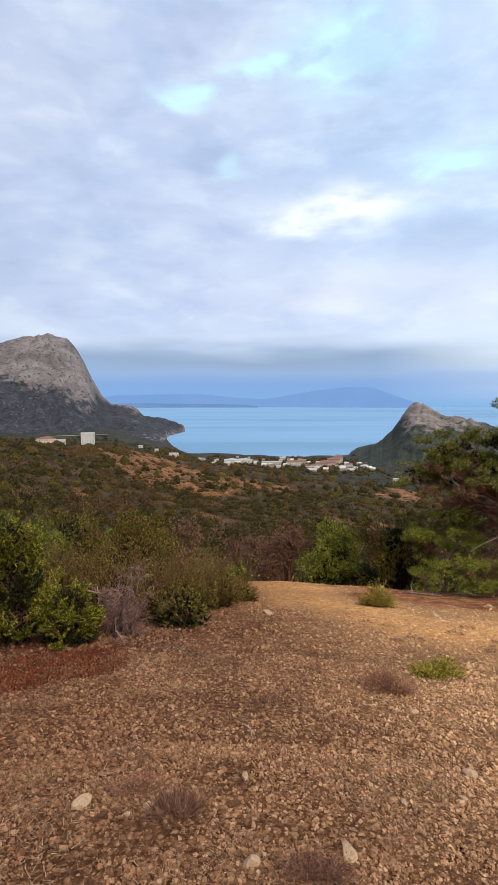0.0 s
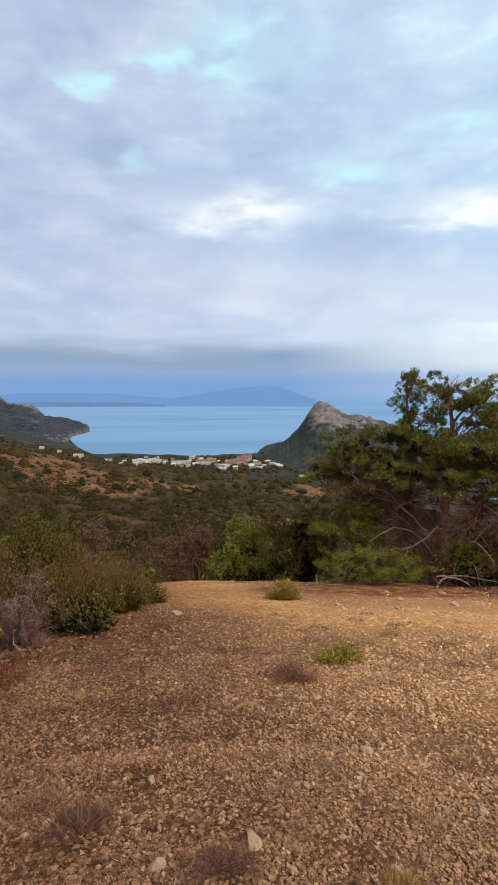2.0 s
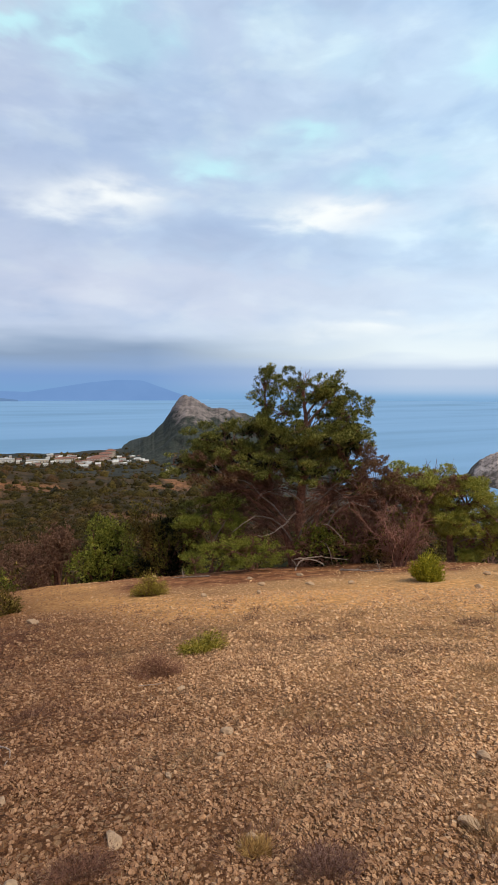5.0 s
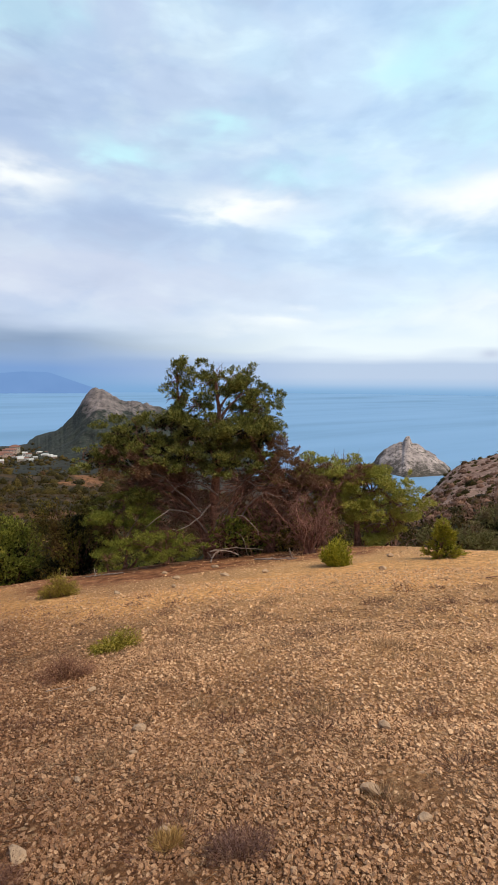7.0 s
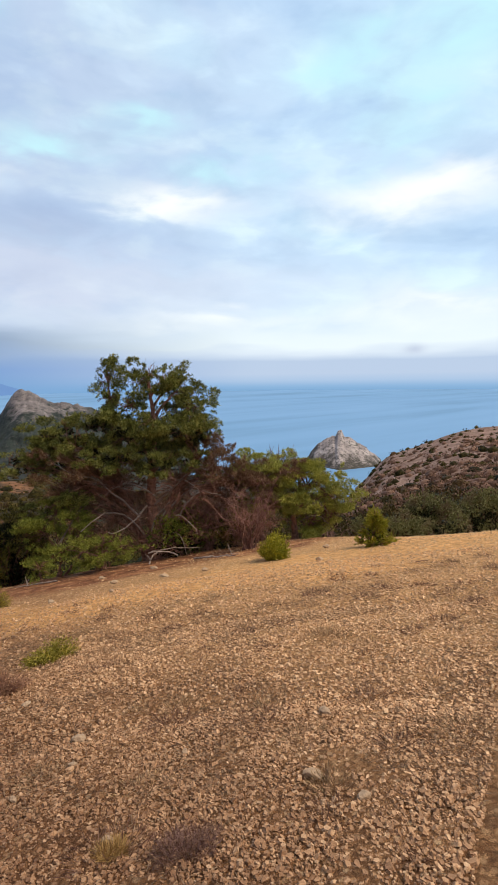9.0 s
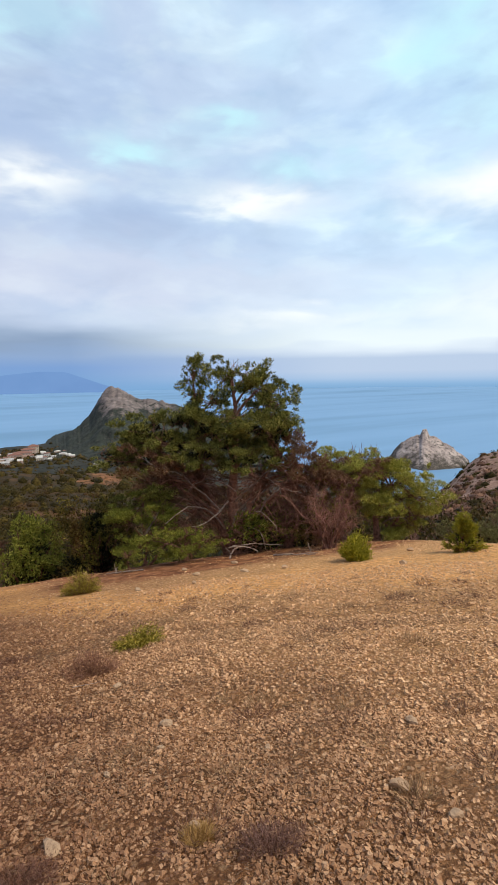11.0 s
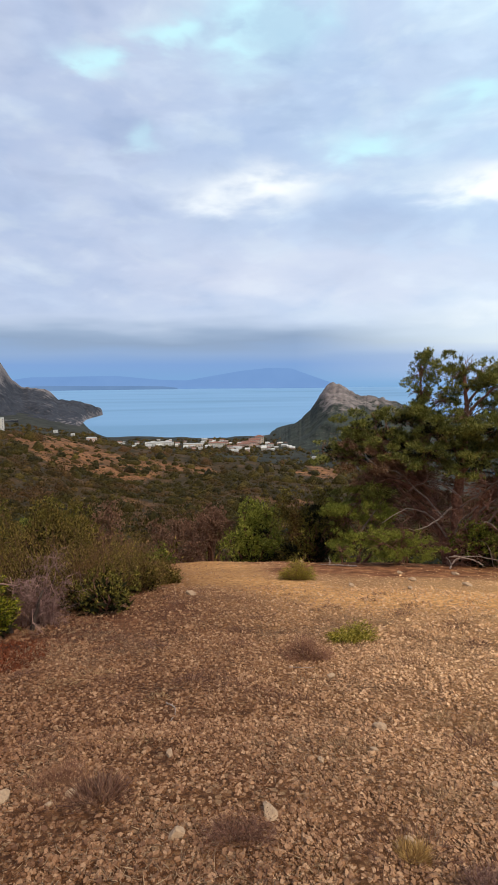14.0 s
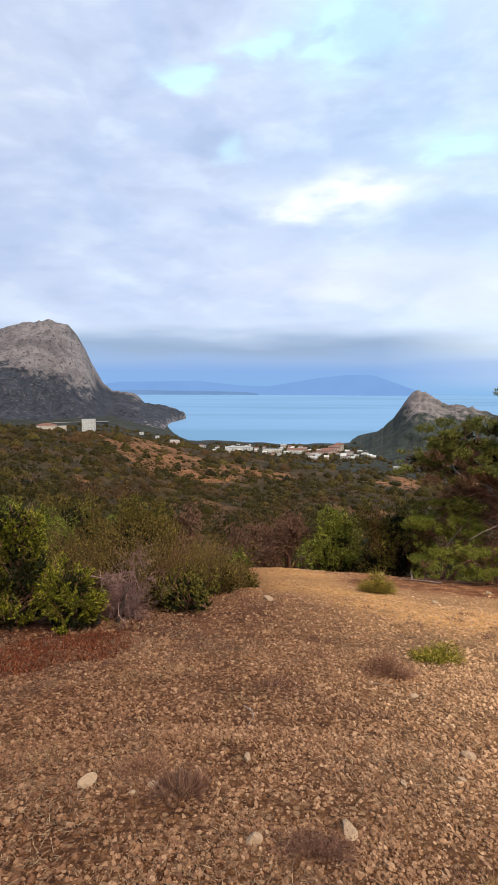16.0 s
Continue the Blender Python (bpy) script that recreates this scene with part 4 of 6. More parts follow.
# the big pine on the brow
build_pine(
    7.75, 11.75,
    [([(0.1, 0, 0), (0.12, 0.05, 0.9), (0.0, 0.1, 1.7), (0.1, 0.1, 2.7), (0.15, 0.05, 3.9), (0.05, 0, 5.2)], 0.22),
     ([(-0.1, 0.15, 0), (-0.35, 0.2, 1.0), (-0.85, 0.3, 2.1), (-0.92, 0.3, 3.2), (-0.98, 0.2, 4.2), (-0.98, 0.2, 5.3)], 0.13),
     ([(0.35, -0.1, 0), (0.42, -0.1, 0.8), (0.5, 0.1, 1.7), (0.9, 0.1, 2.3), (1.5, 0.1, 3.0), (1.7, 0.1, 3.6)], 0.14)],
    [(u - 0.38, *rest) for u, *rest in (
    (-0.60, 0.2, 5.1, 0.28, 0.4, 0.50), (-0.58, 0.2, 4.6, 0.42, 0.4, 0.4), (1.35, 0.0, 4.45, 0.5, 0.5, 0.4), (1.75, -0.2, 3.75, 0.45, 0.5, 0.4), (-0.4, -0.5, 3.0, 0.8, 0.5, 0.3), (0.30, 0.0, 5.1, 0.55, 0.6, 0.42), (0.95, 0.1, 4.75, 0.45, 0.5, 0.42), (1.6, 0.1, 4.2, 0.45, 0.6, 0.45), (0.6, -0.2, 4.0, 0.95, 0.8, 0.50), (1.2, -0.4, 3.7, 0.8, 0.7, 0.4),
     (-0.9, 0.1, 3.85, 0.75, 0.7, 0.42), (-0.2, 0.0, 4.3, 0.5, 0.6, 0.4), (-0.2, -0.3, 3.6, 0.7, 0.6, 0.4), (-2.0, 0.2, 3.6, 0.85, 0.7, 0.40), (-2.95, 0.0, 2.95, 0.5, 0.5, 0.24), (-1.5, -0.3, 3.45, 0.7, 0.6, 0.35), (1.6, -0.1, 3.35, 0.6, 0.7, 0.33), (0.7, -0.5, 2.85, 0.85, 0.6, 0.30), (-1.2, -0.2, 3.15, 0.7, 0.6, 0.3),
     (1.9, 0.2, 3.8, 0.28, 0.5, 0.3), (-1.9, 0.2, 2.75, 0.6, 0.5, 0.25), (1.6, 0.3, 2.75, 0.6, 0.5, 0.25), (-2.4, 0.3, 3.2, 0.6, 0.5, 0.3), (0.2, 0.3, 3.2, 0.9, 0.6, 0.4), (-2.75, -0.3, 2.75, 0.55, 0.5, 0.2), (2.2, 0.2, 2.3, 0.4, 0.4, 0.2), (-1.6, -0.2, 2.0, 0.55, 0.4, 0.22), (-2.3, 0.1, 1.75, 0.5, 0.4, 0.22), (1.5, 0.3, 1.25, 0.55, 0.4, 0.28), (2.2, 0.3, 0.95, 0.55, 0.4, 0.3), (0.98, 0.0, 5.1, 0.42, 0.5, 0.36), (1.35, 0.1, 4.7, 0.42, 0.5, 0.36))],
    [(-2.05, -0.5, 2.95, 0.70, 0.5, 0.42), (1.75, -0.1, 3.2, 0.45, 0.5, 0.4), (-2.1, 0, 2.4, 0.6, 0.4, 0.3), (-1.2, 0.3, 2.3, 0.7, 0.5, 0.4), (1.9, 0, 2.8, 0.7, 0.5, 0.35), (-1.7, 0.4, 1.7, 0.7, 0.4, 0.35), (1.3, 0.4, 2.0, 0.8, 0.4, 0.4), (2.3, 0.3, 1.8, 0.6, 0.4, 0.4), (-0.6, 0.5, 1.8, 0.6, 0.3, 0.4)],
    [(0.1, 0, 1.6, 1.9, -0.5, 2.7, 0.12), (-0.3, 0, 1.3, -2.0, -0.3, 2.4, 0.15), (0.4, 0, 0.6, 1.9, -0.4, 1.6, 0.3), (-0.2, 0, 0.8, -1.5, -0.6, 1.5, 0.3), (0.2, 0, 1.0, 1.4, -0.7, 0.9, 0.3),
     (0.1, -0.1, 1.9, -1.2, -0.6, 2.1, 0.2), (0.3, 0, 2.2, 1.5, -0.4, 2.1, 0.15), (0.2, -0.1, 0.5, 0.9, -0.8, 0.3, 0.5), (-0.1, 0, 1.6, -0.9, -0.7, 1.2, -0.1), (0.3, 0, 1.3, 2.6, 0.1, 1.9, 0.2), (-0.4, 0, 2.0, -2.5, 0.1, 2.1, 0.1), (0.0, -0.1, 0.9, 0.5, -0.8, 1.8, 0.2)],
    101, "tall dark green pine with bare lower boughs on the brow", 
    [(-0.9, 0, 2.2, 0.9, 0.6, 0.6), (0.8, 0, 2.2, 1.0, 0.6, 0.5), (2.0, 0, 2.2, 0.9, 0.6, 0.6), (-2.0, 0, 2.1, 0.8, 0.5, 0.5), (0.5, 0.2, 1.3, 1.0, 0.6, 0.6), (1.7, 0.2, 1.4, 0.9, 0.6, 0.6), (-0.8, 0.2, 1.3, 0.9, 0.6, 0.6), (0.3, -0.3, 0.6, 0.7, 0.5, 0.4)], M_PINE, 34000, 0.072, 0.019)


def build_bush(x, y, size, leaf, seed, label, lobes=7, density=6500, length=0.07, width=0.018, up=0.4, gaps=0.47, freq=4.0, wood=M_TWIG, name="juniper_bush", category="bush", boughs=3, flat=0.75, low=0.18, group="", tuft=4):
    """A many-stemmed bush: stems from the root to each lobe of leaves."""
    rng = np.random.default_rng(seed)
    root = thing(name, base(x, y), label, category, group)
    w, d, h = size
    parts = []
    small = 1.0 if lobes < 14 else 0.62
    for i in range(lobes):
        a = 2 * math.pi * (i + rng.uniform(-0.3, 0.3)) / max(lobes - 1, 1)
        k = rng.uniform(0.35, 0.62) if i < lobes - 1 else 0.05
        zc = h * (rng.uniform(0.32, 0.62) if i < lobes - 1 else 0.68)
        s = rng.uniform(0.75, 1.15)
        if small < 1:
            k, zc = rng.uniform(0.15, 0.95), h * rng.uniform(0.15, 0.82)
            k *= min(1.0, 1.35 * math.sqrt(max(1.0 - zc / h, 0.05)))
        parts.append((np.array([w * k * math.cos(a), d * k * math.sin(a), max(zc, low)]), (w * 0.42 * s * small, d * 0.42 * s * small, h * 0.34 * s * flat / 0.75 * small)))
    stems = Tubes()
    for c, s in parts:
        p = bent(rng, (0, 0, -0.05), c, 0.05, 0.08, 8)
        stems.add(p, np.linspace(0.012 + 0.02 * h, 0.008, 8), 6)
        e = c + unit(rng.normal(size=(boughs, 3))) * np.array(s) * rng.uniform(0.6, 1.0, (boughs, 1))
        twig_mesh(rng, stems, [p[rng.integers(3, 8)] for _ in range(boughs)], e, 0.007, 1)
    tagged(part("stem_tangle", stems.mesh("stem_tangle"), wood, root), kind="stuff")
    tagged(part("crown", foliage(rng, parts, density * 1.65, length * 0.9, width * 1.3, seed, gaps, freq, up, tuft + 2), leaf, root), kind="stuff")
    # dark core leaves stand for the shade between the stems
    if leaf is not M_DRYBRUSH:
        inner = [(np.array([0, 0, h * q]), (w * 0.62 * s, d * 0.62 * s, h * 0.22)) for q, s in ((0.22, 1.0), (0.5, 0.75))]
        tagged(part("inner_foliage", foliage(rng, inner, 2600, 0.13, 0.06, seed + 3, 0.3), M_SHADED_NEEDLES, root, "inner leaves darkened as shade"), kind="stuff")
    return root


def build_juniper(x, y, size, leaf, seed, label, boughs=60, shoots=16, needles=55, length=0.030, spray=0.16, cone=0.72, inner_leaf=M_SHADED_NEEDLES, bend=1.5):
    """A juniper of boughs that end in bunches of pointed shoots thick with needles, with needles inside painted dark as
    shade.
    """
    rng = np.random.default_rng(seed)
    root = thing("juniper_bush", base(x, y), label, "bush")
    w, d, h = size
    wood = Tubes()
    at, way = [], []
    for i in range(boughs):
        a = i * 2.399 + rng.uniform(-0.4, 0.4)
        up = rng.uniform(0.06, 1.0) ** 0.8
        k = (1.0 - cone * up ** bend) * rng.uniform(0.55, 1.0)
        end = np.array([w * k * math.cos(a), d * k * math.sin(a), max(up * h * 0.94, 0.08)])
        p = bent(rng, (end[0] * 0.12, end[1] * 0.12, end[2] * 0.35 - 0.04), end, -0.05, 0.06, 7)
        wood.add(p, np.linspace(0.014, 0.004, 7), 4)
        out = unit(np.array([math.cos(a), math.sin(a), 0.35 + 0.9 * up]))
        for _ in range(shoots):
            s = rng.uniform(0.62, 1.0)
            foot = p[int(s * 6)] + rng.normal(0, 0.020, 3) * (w + d)
            aim = unit(out + rng.normal(0, 0.42, 3))
            tip = foot + aim * spray * rng.uniform(0.6, 1.3)
            tip[2] = max(tip[2], 0.03)
            wood.add(np.array([foot - aim * 0.06, foot, tip]), (0.005, 0.0035, 0.0015), 3)
            q = rng.uniform(0, 1, needles)
            side = unit(rng.normal(size=(needles, 3)))
            at.append(foot + (tip - foot) * q[:, None] + side * (0.036 * (1 - 0.75 * q) * rng.uniform(0.2, 1, needles))[:, None])
            way.append(unit(aim + side * 0.5))
    tagged(part("stem_tangle", wood.mesh("stem_tangle"), M_BARK, root), kind="stuff")
    at, way = np.concatenate(at), np.concatenate(way)
    v, f = blades(rng, at, unit(way + rng.normal(0, 0.25, way.shape)), length, length * 0.34, 0.0, True)
    tagged(part("crown", raw_mesh("crown", v, f), leaf, root), kind="stuff")
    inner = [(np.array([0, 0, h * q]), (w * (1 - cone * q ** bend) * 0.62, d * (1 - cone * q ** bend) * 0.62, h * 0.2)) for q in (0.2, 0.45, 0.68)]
    tagged(part("inner_foliage", foliage(rng, inner, 16000, 0.06, 0.028, seed + 3, 0.35), inner_leaf, root, "inner needles darkened as shade"), kind="stuff")
    return root


def build_broom(x, y, size, leaf, seed, label, stems=260, name="broom_shrub", wood=M_TWIG, length=0.06, thick=0.005, lean=0.55, group="", leafy=26):
    """A shrub of many thin rising stems with small leaves along them."""
    rng = np.random.default_rng(seed)
    root = thing(name, base(x, y), label, "shrub", group)
    w, d, h = size
    tb = Tubes()
    at, way = [], []
    for _ in range(stems):
        a = rng.uniform(0, 2 * math.pi)
        k = rng.uniform(0, 1) ** 0.6
        tip = np.array([w * k * math.cos(a), d * k * math.sin(a), h * rng.uniform(0.45, 1.18) * (0.8 + 0.4 * math.sin(2.0 * a + seed) * k) * (1 - 0.45 * k * k)])
        foot = tip * np.array([0.35, 0.35, 0]) + np.array([0, 0, -0.03])
        p = bent(rng, foot, tip, 0.05, 0.06, 6)
        tb.add(p, np.linspace(thick, thick * 0.3, 6), 3)
        if leafy:
            s = rng.uniform(0.3, 1.0, leafy)
            q = np.stack([np.interp(s * 5, range(6), p[:, i]) for i in range(3)], 1) + rng.normal(0, 0.02, (leafy, 3))
            at.append(q)
            way.append(np.repeat(unit(p[-1] - p[-3])[None], leafy, 0))
    tagged(part("stem_tangle", tb.mesh("stem_tangle"), wood, root), kind="stuff")
    # shade low in a tall shrub, given by dark inner leaves
    if h > 0.9:
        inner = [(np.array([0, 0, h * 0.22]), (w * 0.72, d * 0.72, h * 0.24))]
        tagged(part("inner_foliage", foliage(rng, inner, 9000, 0.07, 0.030, seed + 3, 0.35), M_SHADED_NEEDLES, root, "inner leaves darkened as shade"), kind="stuff")
    if leafy:
        at, way = np.concatenate(at), np.concatenate(way)
        v, f = blades(rng, at, unit(way + rng.normal(0, lean, way.shape)), length, length * 0.24, 0.0, True)
        tagged(part("foliage", raw_mesh("foliage", v, f), leaf, root), kind="stuff")
    return root


def build_dead_bush(x, y, size, wood, seed, label, limbs=16, forks=9, fine=4, radius=0.02, name="dead_bush", group="", droop=0.0):
    """Bare branches, three times forked."""
    rng = np.random.default_rng(seed)
    root = thing(name, base(x, y), label, "dead bush", group)
    w, d, h = size
    limb_tubes, twigs = Tubes(), Tubes()
    for _ in range(limbs):
        a = rng.uniform(0, 2 * math.pi)
        k = rng.uniform(0.2, 1)
        tip = np.array([w * k * math.cos(a), d * k * math.sin(a), h * rng.uniform(0.35, 0.95)])
        p = bent(rng, (rng.normal(0, 0.08), rng.normal(0, 0.08), -0.04), tip, 0.22, 0.2, 9)
        limb_tubes.add(p, np.linspace(radius, radius * 0.25, 9), 5)
        for _ in range(forks):
            i = rng.integers(2, 9)
            e = p[i] + unit(rng.normal(size=3) + np.array([0, 0, 0.1 - droop])) * (w + d + h) / 3 * rng.uniform(0.15, 0.42)
            e[2] = max(e[2], 0.02)
            twig_mesh(rng, twigs, [p[i]], [e], radius * 0.30, fine, 0.4)
    if droop:
        stem = Tubes()
        for k in (-1.0, 0.35):
            stem.add(bent(rng, (-0.3 * w + 0.1 * k, -0.32, -0.05), (k * w * 1.1, -0.3, h * (0.62 + 0.1 * k)), 0.1, 0.10, 10), np.linspace(0.036, 0.012, 10), 7)
        part("stem", stem.mesh("stem"), M_DARKWOOD, root, "dark crooked stem")
    tagged(part("bough_tangle", limb_tubes.mesh("bough_tangle"), wood, root), kind="stuff")
    tagged(part("twig_tangle", twigs.mesh("twig_tangle"), wood, root), kind="stuff")
    return root


# beside the big pine
build_dead_bush(*bearing(44.6, 12.9), (1.45, 0.8, 1.6), M_TWIG_RED, 211, "reddish brown dead bush beside the pine", 30, 13, 5, 0.018)
build_dead_bush(*bearing(40.0, 14.2), (1.2, 0.8, 1.7), M_TWIG_RED, 212, "reddish brown dead bush under the pine boughs", 22, 9, 4, 0.022)
build_dead_bush(*bearing(33.5, 14.9), (1.5, 0.7, 2.5), M_TWIG_RED, 214, "tall reddish brown dead bush behind the pine trunk", 24, 9, 4, 0.022)
build_dead_bush(*bearing(38.5, 14.8), (1.3, 0.7, 2.1), M_TWIG_RED, 215, "reddish brown dead bush behind the boughs", 22, 9, 4, 0.022)
build_dead_bush(*bearing(28.0, 14.0), (0.9, 0.7, 1.7), M_TWIG_RED, 213, "brown dead branches behind the junipers", 16, 8, 5, 0.02)
build_pine(
    *bearing(48.3, 14.6),
    [([(-0.6, 0, 0), (-0.7, 0, 1.0), (-0.3, 0, 1.7), (-0.3, 0, 2.4)], 0.10), ([(0.4, 0, 0), (0.3, 0, 0.8), (0.6, 0, 1.5), (0.9, 0, 2.2)], 0.11), ([(0.5, 0, 0), (0.8, 0, 0.7), (1.1, 0, 1.1), (1.5, 0, 1.3)], 0.08)],
    [(-1.15, 0.1, 2.15, 0.55, 0.6, 0.3), (-0.7, 0.1, 2.3, 0.55, 0.6, 0.3), (-0.1, 0, 2.42, 0.70, 0.8, 0.30), (0.55, 0, 2.36, 0.70, 0.9, 0.32), (0.1, -0.3, 2.1, 0.75, 0.6, 0.36), (0.95, -0.3, 2.05, 0.55, 0.8, 0.36), (1.25, -0.3, 1.65, 0.55, 0.8, 0.36), (1.45, 0, 1.30, 0.45, 0.6, 0.26), (0.4, -0.4, 1.75, 0.8, 0.6, 0.36), (0.75, -0.1, 1.35, 0.75, 0.8, 0.36), (-0.5, -0.2, 1.9, 0.6, 0.6, 0.3), (0.5, 0.3, 0.9, 0.9, 0.8, 0.45), (-0.4, 0.3, 1.2, 0.8, 0.6, 0.5), (1.2, 0.4, 0.7, 0.7, 0.6, 0.4)],
    [(-0.9, -0.5, 2.3, 0.6, 0.5, 0.30), (-1.3, -0.4, 2.05, 0.6, 0.5, 0.35), (-0.6, -0.6, 2.0, 0.6, 0.4, 0.3), (-0.3, -0.35, 2.3, 0.6, 0.4, 0.25), (0.3, -0.4, 2.35, 0.6, 0.4, 0.2), (-0.2, -0.2, 1.5, 0.7, 0.4, 0.3)],
    [(-0.5, 0, 1.2, -1.6, -0.3, 2.2, 0.2), (0.4, 0, 1.2, 1.3, -0.5, 1.0, 0.2), (0.5, 0, 0.7, 1.5, -0.3, 0.8, 0.2)],
    103, "wide green pine with a rounded crown beside the dead bush", (), M_PINE_SOFT, 33000, 0.075, 0.018)
build_pine(
    *bearing(23.3, 13.9), [([(0, 0, 0), (0.1, 0, 0.6), (0.0, 0, 1.3)], 0.06), ([(0.1, 0, 0), (0.5, 0, 0.5), (0.8, 0, 1.0)], 0.04)],
    [(0, 0, 1.85, 0.70, 0.6, 0.38), (-0.5, 0, 1.35, 0.55, 0.5, 0.35), (0.6, -0.1, 1.45, 0.5, 0.5, 0.35), (0.75, -0.2, 1.0, 0.5, 0.5, 0.35), (0.1, -0.3, 0.85, 0.6, 0.5, 0.35)], [], [(0, 0, 0.8, 0.9, -0.2, 1.7, 0.2)], 104, "low bright pine under the big tree", (), M_PINE_LIGHT, 46000, 0.065, 0.016)
build_pine(
    *bearing(27.8, 12.9), [([(0, 0, 0), (0.0, 0, 0.3), (0.1, 0, 0.7)], 0.04)],
    [(0.1, 0, 0.78, 0.55, 0.4, 0.26), (-0.45, 0, 0.62, 0.42, 0.4, 0.25), (0.55, 0, 0.66, 0.4, 0.4, 0.25), (0.0, 0, 0.4, 0.6, 0.4, 0.2)], [], [], 105, "small light green pine sapling at the foot of the tree", (), M_PINE_LIGHT, 40000, 0.06, 0.014)
build_pine(
    *bearing(21.6, 12.9), [([(0, 0, 0), (0.0, 0, 0.2), (0.0, 0, 0.5)], 0.03)],
    [(0.0, 0, 0.42, 0.36, 0.35, 0.25)], [], [], 106, "tiny pine sapling beside the path", (), M_PINE_LIGHT, 40000, 0.055, 0.013)
build_bush(*bearing(18.2, 15.2), (1.4, 1.1, 2.95), M_OLIVE, 301, "dense olive brown juniper at the end of the path", 20, 6000, 0.085, 0.02)
build_bush(*bearing(11.6, 15.8), (1.25, 1.0, 2.5), M_PINE_LIGHT, 302, "soft green juniper at the end of the path", 20, 7000, 0.09, 0.02, 0.7)
build_bush(*bearing(36.5, 14.0), (1.2, 0.8, 1.4), M_GREEN, 303, "low green juniper behind the pine trunk", 7, 5500, 0.08, 0.02)
build_bush(*bearing(43.0, 14.6), (1.4, 0.9, 1.45), M_OLIVE, 304, "low olive juniper behind the fallen boughs", 7, 5200, 0.08, 0.02)
build_bush(*bearing(24.0, 17.5), (1.5, 1.1, 1.6), M_GREEN, 305, "green juniper behind the saplings", 7, 5000, 0.09, 0.022)

# the brow beyond the path
build_bush(*bearing(6.3, 16.6), (1.2, 1.0, 2.9), M_DRYBRUSH, 311, "brown leafless oak bush beyond the path", 18, 5200, 0.09, 0.03, 0.3)
build_bush(*bearing(0.6, 17.0), (0.95, 0.9, 1.6), M_GREEN, 312, "dark green juniper beside the path", 7, 5200, 0.08, 0.02)
build_bush(*bearing(-5.2, 16.8), (1.1, 1.0, 2.9), M_DRYBRUSH, 313, "brown thicket with dark leaves beyond the shrubs", 18, 4200, 0.09, 0.028)
build_bush(*bearing(-18.0, 14.0), (1.5, 1.1, 2.1), M_OLIVE, 314, "olive juniper thicket behind the dead bush", 18, 4600, 0.09, 0.022)
build_bush(*bearing(-24, 12.0), (1.5, 1.1, 1.6), M_GREEN, 315, "green juniper thicket on the slope", 18, 4800, 0.08, 0.02)
build_bush(*bearing(-11.0, 12.5), (1.4, 0.9, 1.6), M_BROOM, 316, "yellowish shrub on the slope", 7, 5200, 0.08, 0.018, 0.9)
build_bush(*bearing(-28, 12.0), (1.7, 1.2, 1.6), M_OLIVE, 317, "olive juniper thicket on the slope", 18, 4600, 0.08, 0.02)
build_bush(*bearing(1.0, 23.0), (2.0, 1.5, 3.6), M_DRYBRUSH, 324, "reddish brown thicket below the brow", 20, 3300, 0.11, 0.034, 0.3)
build_bush(*bearing(-10.5, 21.0), (2.0, 1.4, 3.6), M_OLIVE, 325, "olive brown thicket below the brow", 20, 3300, 0.11, 0.032)
build_bush(*bearing(-16.5, 22.0), (2.2, 1.5, 3.0), M_GREEN, 326, "green juniper thicket below the brow", 20, 3300, 0.11, 0.032)
build_bush(*bearing(15.0, 22.0), (2.2, 1.5, 3.4), M_OLIVE, 327, "olive juniper thicket below the brow", 20, 3300, 0.11, 0.032)
build_bush(*bearing(54.5, 18.5), (1.1, 0.9, 1.3), M_DRYBRUSH, 318, "dry brown bush under the pine", 7, 4200, 0.08, 0.022)
build_bush(*bearing(58.0, 24.0), (1.7, 1.3, 2.1), M_GREYGREEN, 319, "grey green pine thicket below the brow", 18, 4200, 0.11, 0.028)
build_bush(*bearing(63.5, 23.0), (1.8, 1.3, 2.2), M_GREYGREEN, 320, "grey green thicket below the brow", 18, 4200, 0.11, 0.028)
build_bush(*bearing(69.0, 20.0), (1.5, 1.3, 1.9), M_GREYGREEN, 321, "grey green thicket below the brow", 18, 4200, 0.10, 0.026)
build_bush(*bearing(64.6, 14.5), (0.75, 0.6, 0.85), M_GREYGREEN, 322, "rounded grey green bush on the brow", 7, 6500, 0.07, 0.018)
build_bush(*bearing(55.6, 18.2), (1.3, 1.0, 1.5), M_GREYGREEN, 328, "grey green thicket with bare twigs below the brow", 16, 4200, 0.09, 0.022, boughs=6)
build_bush(*bearing(61.0, 18.6), (1.5, 1.1, 1.8), M_GREYGREEN, 329, "grey green thicket below the brow", 18, 4200, 0.10, 0.024, boughs=5)
build_bush(*bearing(66.5, 17.6), (1.4, 1.1, 1.8), M_GREYGREEN, 330, "grey green thicket below the brow", 18, 4200, 0.10, 0.024, boughs=5)
build_dead_bush(*bearing(53.8, 15.5), (0.7, 0.5, 1.0), M_TWIG_GREY, 323, "bare grey twigs of a dry bush", 12, 6, 4, 0.012)

